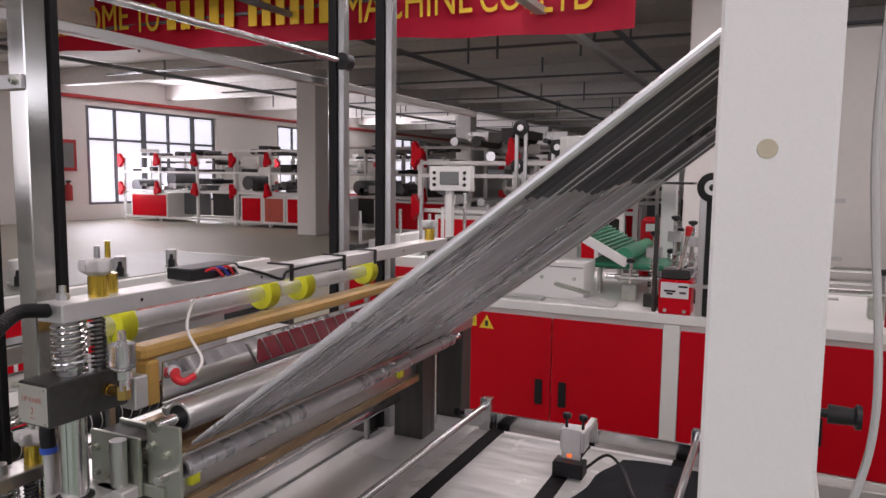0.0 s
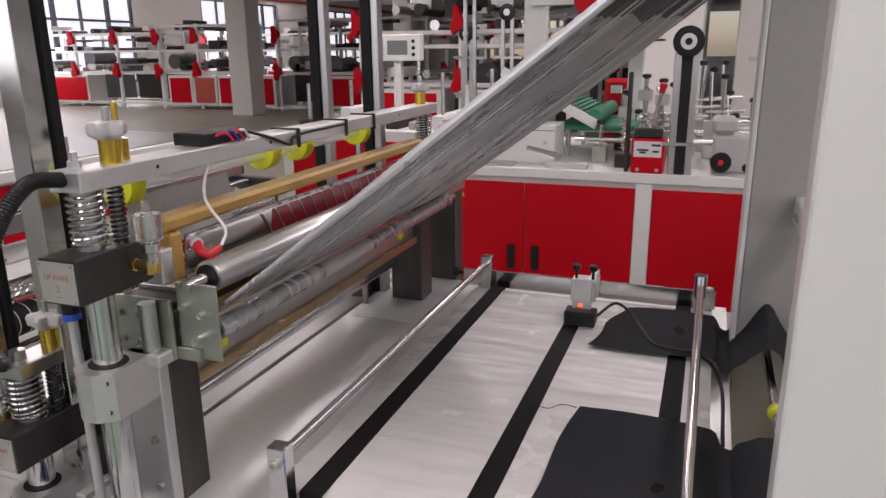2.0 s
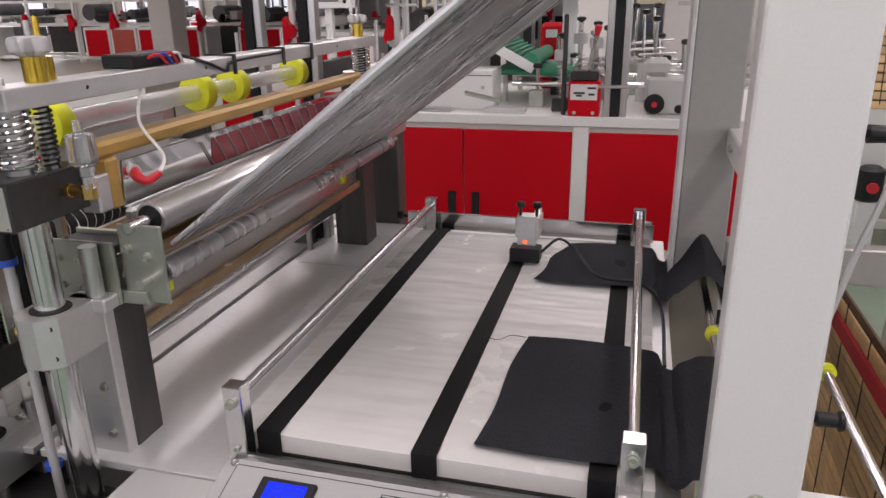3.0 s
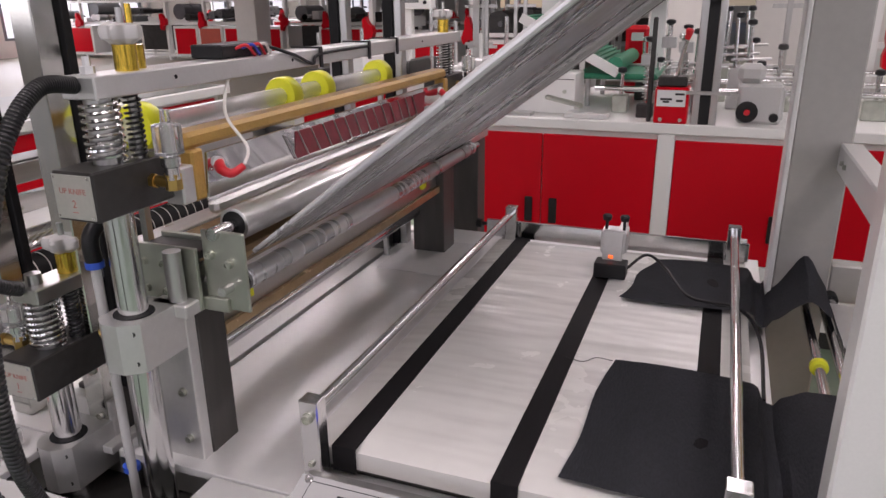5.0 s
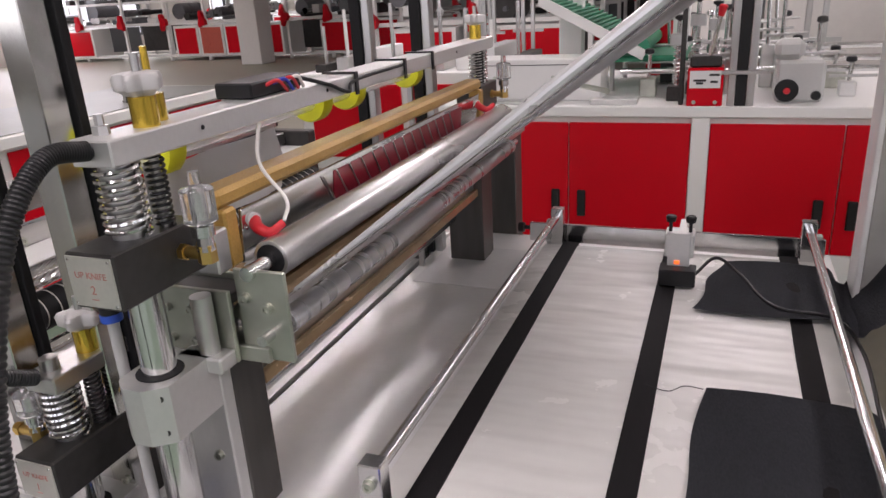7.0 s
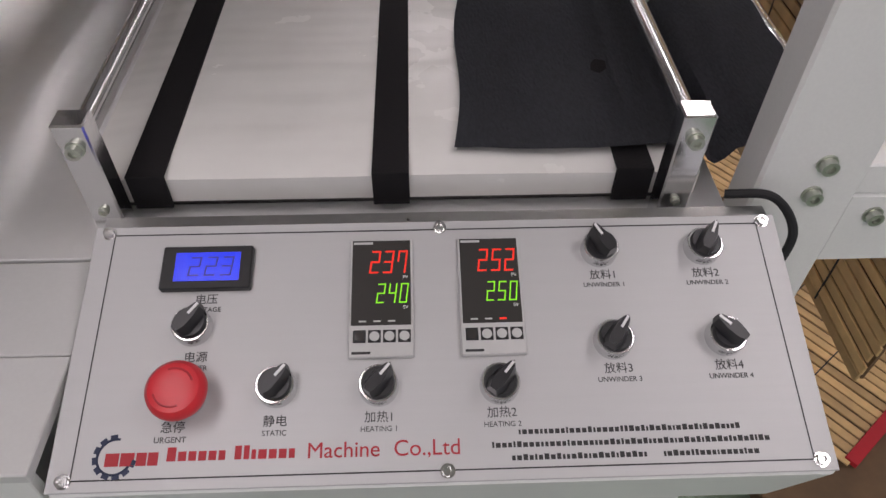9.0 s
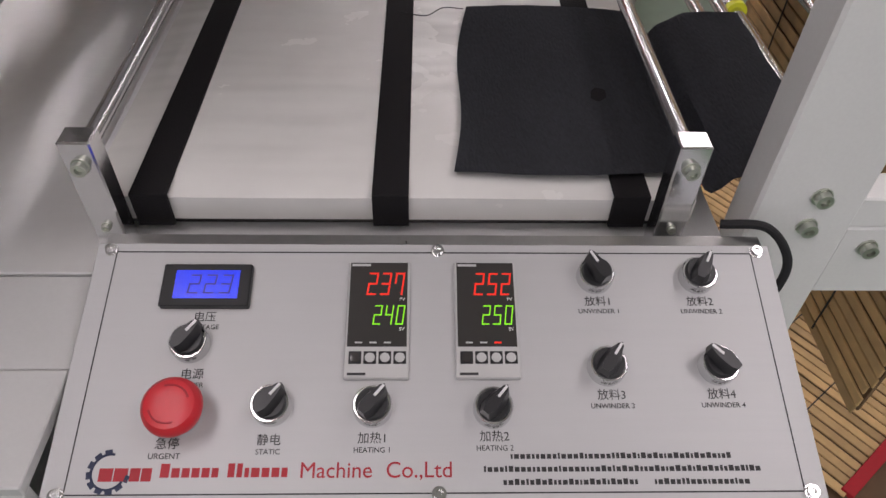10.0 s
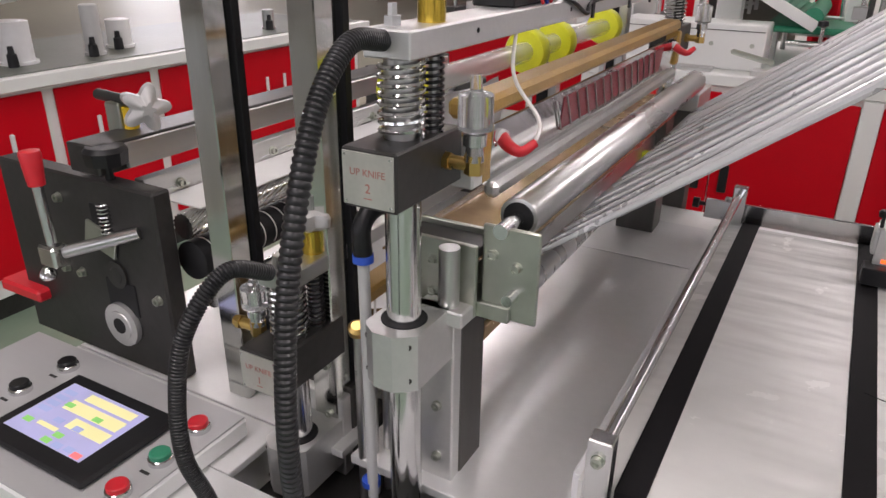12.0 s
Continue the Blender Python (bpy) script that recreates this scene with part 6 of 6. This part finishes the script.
def line_machine(x, y, length, cabinets, height=2.0, seed=1):
    """White tube frame with red cabinets, rolls, red bearing discs and dark mechanism."""
    rnd = random.Random(seed)
    t = thing("film_machine", (x, y, 0), "red and white film machine with rolls on a tube frame", "machine", "machines across the hall")
    n = max(2, round(length / 1.3))
    for k in range(n + 1):
        px = x + length * k / n
        for py in (y, y + 1.0):
            part("frame_post", box(B(), px - 0.035, px + 0.035, py - 0.035, py + 0.035, 0, height, 0.004), white_paint, t)
    for z in (0.12, 0.9, 1.45, height - 0.05):
        for py in (y - 0.002, y + 1.002):
            part("frame_rail", box(B(), x + 0.036, x + length - 0.036, py - 0.03, py + 0.03, z - 0.03, z + 0.03, 0.003), white_paint, t)
    for a, b, m1 in cabinets:
        c = part("cabinet", box(B(), x + a, x + b, y - 0.09, y + 0.9, 0.10, 0.84, 0.008), white_paint, t)
        part("panel", box(B(), x + a + 0.06, x + b - 0.06, y - 0.1, y - 0.0905, 0.16, 0.78, 0.004), m1, c, "red cabinet panel")
    for k in range(int(length * 4.5)):
        rx, rz = x + rnd.uniform(0.2, length - 0.2), rnd.choice((0.98, 1.05, 1.2, 1.5, 1.75, 1.98, 2.03))
        part("roll", rod(B(), (rx, y + 0.05, rz), (rx, y + 0.95, rz), rnd.uniform(0.03, 0.09), 14), rnd.choice((steel, dark_iron, chrome, rubber, film_dark)), t)
    for k in range(int(length * 4.0)):
        bx, bz = x + rnd.uniform(0.1, length - 0.4), rnd.choice((0.93, 1.0, 1.48, 1.98, 2.02))
        part("mechanism", box(B(), bx, bx + rnd.uniform(0.1, 0.4), y + rnd.uniform(0, 0.3), y + 0.8, bz, bz + rnd.uniform(0.06, 0.22), 0.01), rnd.choice((dark_iron, steel, grey_frame, alu_grey, white_paint)), t)
    for k in range(n):
        px = x + length * k / n
        # dark sheet stands in for the shade inside the open bay
        part("bay_panel", box(B(), px + 0.05, px + length / n - 0.05, y + 0.55, y + 0.58, 0.2, 0.84, 0.004), rnd.choice((dark_iron, alu_grey, dark_iron)), t)
        if rnd.random() < 0.7:
            z = rnd.uniform(1.0, 1.3)
            part("film_roll", rod(B(), (px + 0.35, y + 0.1, z), (px + 0.35, y + 0.9, z), rnd.uniform(0.1, 0.2), 18), rnd.choice((dark_iron, film_dark, alu_grey)), t)
        for z in (0.78, 1.62):
            bm = B()
            rim = []
            for c in range(14):
                a = 2 * math.pi * c / 14
                r = 0.75 + 0.25 * math.cos(3 * a + k) + rnd.uniform(-0.06, 0.06)
                rim.append((px - 0.02 + 0.12 * r * math.cos(a), z + 0.17 + 0.23 * r * math.sin(a)))
            f0 = [bm.verts.new((cx, y - 0.05, cz)) for cx, cz in rim]
            f1 = [bm.verts.new((cx, y - 0.16, cz)) for cx, cz in rim]
            bm.faces.new(f0), bm.faces.new(list(reversed(f1)))
            for c in range(14):
                bm.faces.new((f0[c], f1[c], f1[(c + 1) % 14], f0[(c + 1) % 14]))
            part("bearing_cover", bm, red_paint, t, "red cast bearing cover")
    return t


line_machine(-18.1, 15.6, 4.4, ((0.35, 1.85, red_paint),), 1.95, 3)
line_machine(-13.6, 15.4, 2.4, ((0.25, 1.0, red_paint), (1.02, 1.75, trans_red), (1.78, 2.35, red_paint)), 2.1, 5)
line_machine(-9.9, 15.2, 3.4, ((0.9, 2.9, red_paint), (-0.9, -0.1, red_paint)), 2.15, 8)
line_machine(-5.9, 15.9, 3.5, ((0.3, 1.6, red_paint), (2.0, 3.2, red_paint)), 2.1, 11)
line_machine(-5.2, 10.2, 3.2, ((0.3, 1.3, red_paint), (1.7, 2.9, red_paint)), 1.7, 13)
line_machine(1.2, 7.5, 3.2, ((0.2, 1.5, red_paint), (1.7, 3.0, red_paint)), 1.5, 17)
line_machine(-16.5, 21.0, 7.0, ((0.3, 1.6, red_paint), (2.4, 4.0, red_paint), (4.6, 6.2, red_paint)), 2.0, 19)
line_machine(-7.5, 21.5, 6.0, ((0.3, 1.6, red_paint), (2.4, 4.0, red_paint)), 2.0, 23)
# tall guide posts with wheels, mid distance
for x, y, h in ((-2.55, 7.4, 1.95), (-2.2, 7.6, 1.75), (-2.75, 7.9, 1.55), (0.25, 5.6, 1.75)):
    t = thing("guide_post", (x, y, 0), "tall steel guide post with a small rubber wheel", "guide post", "guide posts behind")
    for dx in (-0.05, 0.05):
        part("upright", box(B(), x + dx - 0.018, x + dx + 0.018, y - 0.018, y + 0.018, 0, h, 0.003), steel, t)
    part("wheel", lathe(B(), (x, y - 0.05, h + 0.02), (0, 1, 0), [(0, 0.06), (0.01, 0.085), (0.04, 0.085), (0.05, 0.06)], 22), rubber, t)
    part("hub", lathe(B(), (x, y - 0.054, h + 0.02), (0, 1, 0), [(0, 0.025), (0.003, 0.035)], 16), white_poly, t)
    for z in (0.9, 1.3):
        part("rung", box(B(), x - 0.16, x + 0.16, y - 0.012, y + 0.012, z, z + 0.03, 0.002), steel, t)
mm = thing("middle_machine", (-2.3, 5.2, 0), "white machine table with steel rails in the mid distance", "machine")
part("body", box(B(), -3.3, -1.55, 4.9, 5.9, 0.1, 0.82, 0.006), white_paint, mm)
part("door", box(B(), -3.2, -2.45, 4.885, 4.8995, 0.2, 0.74, 0.003), red_paint, mm)
part("door", box(B(), -2.4, -1.65, 4.885, 4.8995, 0.2, 0.74, 0.003), red_paint, mm)
part("plinth", box(B(), -3.2, -1.65, 5.0, 5.8, 0, 0.1), dark_iron, mm)
for k in range(9):
    x = -3.2 + 0.19 * k
    part("fixture", box(B(), x, x + 0.1, 5.0, 5.6, 0.8205, 0.88 + 0.12 * ((k * 37) % 5) / 5, 0.006), (dark_iron, steel, white_paint, alu)[k % 4], mm)
    part("rod", rod(B(), (x + 0.05, 5.1, 0.82), (x + 0.05, 5.1, 1.15 + 0.2 * ((k * 53) % 7) / 7), 0.014, 14), (steel, white_paint, chrome)[k % 3], mm)

# wall fittings
wb = thing("hydrant_box", (WX, 13.85, 1.2), "red-framed hydrant box on the wall", "hydrant box")
part("case", box(B(), WX + 0.001, WX + 0.2, 13.4, 14.3, 1.45, 2.35, 0.01), pipe_red, wb)
part("window", box(B(), WX + 0.2005, WX + 0.21, 13.55, 14.2, 1.55, 2.25), material("dull_glass", (0.2, 0.22, 0.22), 0.2), wb)
ex = thing("fire_extinguisher", (WX + 0.15, 14.05, 0.6), "red fire extinguisher on the wall", "extinguisher")
part("bottle", lathe(B(), (WX + 0.12, 14.05, 0.6), (0, 0, 1), [(0, 0.09), (0.01, 0.11), (0.42, 0.11), (0.48, 0.05), (0.52, 0.04)], 18), pipe_red, ex)
part("valve", box(B(), WX + 0.06, WX + 0.2, 14.01, 14.09, 1.12, 1.18, 0.01), black, ex)

# ---- banner lettering: the greeting, then plain bars for the name ----


def banner_word(text, x0, x1, z0, high):
    """Letters stretched to the printed width and height."""
    ob = words("lettering", text, 0.5, Matrix.Rotation(radians(90), 4, "X"), banner_yellow, None, 1.0, "CENTER", 0.004)
    me, base = ob.data, root_of(ban).location
    xs, zs = [v.co.x for v in me.vertices], [v.co.z for v in me.vertices]
    for v in me.vertices:
        v.co.x = x0 + (x1 - x0) * (v.co.x - min(xs)) / (max(xs) - min(xs)) - base.x
        v.co.z = z0 + high * (v.co.z - min(zs)) / (max(zs) - min(zs)) - base.z
        v.co.y += 7.925 - base.y
    ob.parent = ban


banner_word("WELCOME", -11.20, -8.99, 3.575, 0.40)
banner_word("TO", -8.85, -8.36, 3.515, 0.40)
banner_word("MACHINE", -5.15, -3.38, 3.355, 0.40)
banner_word("CO.,", -3.28, -2.62, 3.280, 0.44)
banner_word("LTD", -2.55, -1.93, 3.282, 0.40)
for x0, x1, count in ((-8.20, -6.85, 5), (-6.70, -5.30, 6)):
    for k in range(count):
        step = (x1 - x0) / count
        z0 = 3.255 - 0.04 * (x0 + step * k + 1.95)
        part("name_bar", box(B(), x0 + step * k, x0 + step * (k + 0.62), 7.92, 7.93, z0, z0 + 0.40, 0.01), banner_yellow, ban, "yellow printed name bar")
for x in (-11.5, -1.35):
    part("cord", rod(B(), (x, 8.0, 3.8), (x, 8.0, HZ - 0.4), 0.01, 8), white_cable, ban)

# hangers and small fittings under the slab
for k in range(60):
    rnd = random.Random(k + 100)
    x, y = rnd.uniform(-16, 6), rnd.uniform(7, 34)
    single("pipe_hanger", rod(B(), (x, y, HZ - rnd.uniform(0.45, 0.8)), (x, y, HZ), 0.022, 8), alu_grey, "dark steel hanger rod under the ceiling", "hanger", "hangers under the ceiling")
for k in range(7):
    y = 8 + 3.7 * k
    single("cable_tray", box(B(), -14, 8, y - 0.03, y + 0.03, 3.62, 3.66), alu_grey, "thin grey cable tray under the ceiling", "cable tray", "cable trays under the ceiling", at=(0, 0, 0))
td = thing("trunking", (-1.0, 12, 3.4), "long pale trunking with lamps sloping under the ceiling", "trunking")
part("duct", box(B(), -2.62, -2.5, 6, 26, 3.28, 3.36, 0.004), grey_frame, td)

# ---- bamboo mats on the open side ----


def mat_slats(parent, m, wide, slats, pitch, thick=0.004):
    me = finish(box(B(), -wide / 2, wide / 2, -pitch * 0.42, pitch * 0.42, 0, thick, 0.0012), "slat", bamboo, (0, 0, 0))
    root = Matrix.Translation(root_of(parent).location).inverted()
    for k in range(slats):
        ob = new("slat", me)
        ob.parent = parent
        ob.matrix_local = root @ m @ Matrix.Translation((0.003 * math.sin(k * 2.3), (k - slats / 2) * pitch, 0.001 * math.sin(k * 1.7)))


def bamboo_mat(m, wide, slats, pitch, at, label, edged=True):
    t = thing("bamboo_mat", at, label, "bamboo mat", "bamboo mats")
    mat_slats(t, m, wide, slats, pitch)
    L = slats * pitch
    for side in ((-1, 1) if edged else ()):
        part("edging", box(B(), side * wide / 2 - 0.011, side * wide / 2 + 0.011, -L / 2, L / 2, -0.003, 0.0085, 0.001, m), red_cloth, t, "red cloth edging")
    for u in (-0.3, -0.1, 0.1, 0.3):
        part("thread", box(B(), u * wide - 0.0012, u * wide + 0.0012, -L / 2, L / 2, 0.0042, 0.0058, 0, m), ink_black, t, "dark binding thread")
    part("backing", box(B(), -wide / 2, wide / 2, -L / 2, L / 2, -0.006, -0.002, 0, m), dark_wood, t)


red_cloth = material("red_edging_cloth", (0.42, 0.012, 0.02), 0.7, 0, 0.15, 200, 0.1, 8)
dark_wood = material("brown_backing", (0.13, 0.075, 0.035), 0.7, 0, 0.3, 30, 0.1, 5)
st1 = thing("mat_pallet", (0.65, 1.3, 0), "low wooden pallet under the bamboo mats", "pallet")
part("deck", box(B(), 0.22, 1.1, 0.55, 1.9, 0.09, 0.115, 0.004), dark_wood, st1)
for x in (0.3, 0.65, 1.0):
    part("bearer", box(B(), x - 0.05, x + 0.05, 0.6, 1.85, 0, 0.0895, 0.004), dark_wood, st1)
bamboo_mat(pose(0.51, 1.29, 0.124, 0, 0, -52), 0.66, 40, 0.021, (0.51, 1.29, 0.1225), "brown bamboo mat with red edging lying on the pallet")
bamboo_mat(pose(1.42, 2.55, 0.01, 0, 0, 90), 1.1, 40, 0.021, (1.42, 2.55, 0.0), "brown bamboo mat with red edging lying on the floor")
upright = Matrix(((0, 0, -1, 0.252), (-1, 0, 0, 1.0965), (0, 1, 0, 0.64), (0, 0, 0, 1)))
bamboo_mat(upright, 0.70, 20, 0.021, (0.252, 1.0965, 0.43), "bamboo mat with a red band hung beside the rods", False)
single("mat_band", box(B(), 0.2405, 0.2475, 0.745, 1.448, 0.782, 0.812, 0.001), red_cloth, "red cloth band sewn along the hung bamboo mat", "cloth band")
bamboo_mat(pose(0.62, 1.9, 1.38, 68, 0, -10), 0.72, 26, 0.021, (0.6, 1.8, 0.0), "pale bamboo mat with red edging hung up")
rk = thing("mat_rack", (0.85, 2.2, 0), "steel rack with red cords holding bamboo bundles", "rack")
for x, y in ((0.97, 1.75), (0.97, 2.75), (0.60, 2.08), (0.97, 2.08)):
    part("post", box(B(), x - 0.02, x + 0.02, y - 0.02, y + 0.02, 0, 1.75, 0.003), grey_post, rk)
part("rail", rod(B(), (0.23, 2.05, 1.735), (0.99, 2.05, 1.735), 0.012, 14), steel, rk)
# white screen wall behind the open side
single("partition", box(B(), 0.1, 9.0, 9.6, 9.7, 0, 3.2, 0.01), plaster, "white partition wall beyond the machines", "wall", kind="structure")


# ---- movement ----
def knife_rows(x, y, z):
    """Both presses dip 42 mm at every stroke and come to rest raised."""
    rows = []
    t = 0.0
    while t < 12.0:
        drop = 0.021 * (1 + math.cos(2 * math.pi * (t - 0.22) / 0.854)) if t < 8.33 else 0.0
        rows.append((t, pose(x, y, z - drop)))
        t = round(t + 0.1, 3)
    rows.append((12.0, pose(x, y, z)))
    return rows


def motions():
    walk(k2, knife_rows(*k2.location))
    walk(k1, knife_rows(*k1.location))


motions()
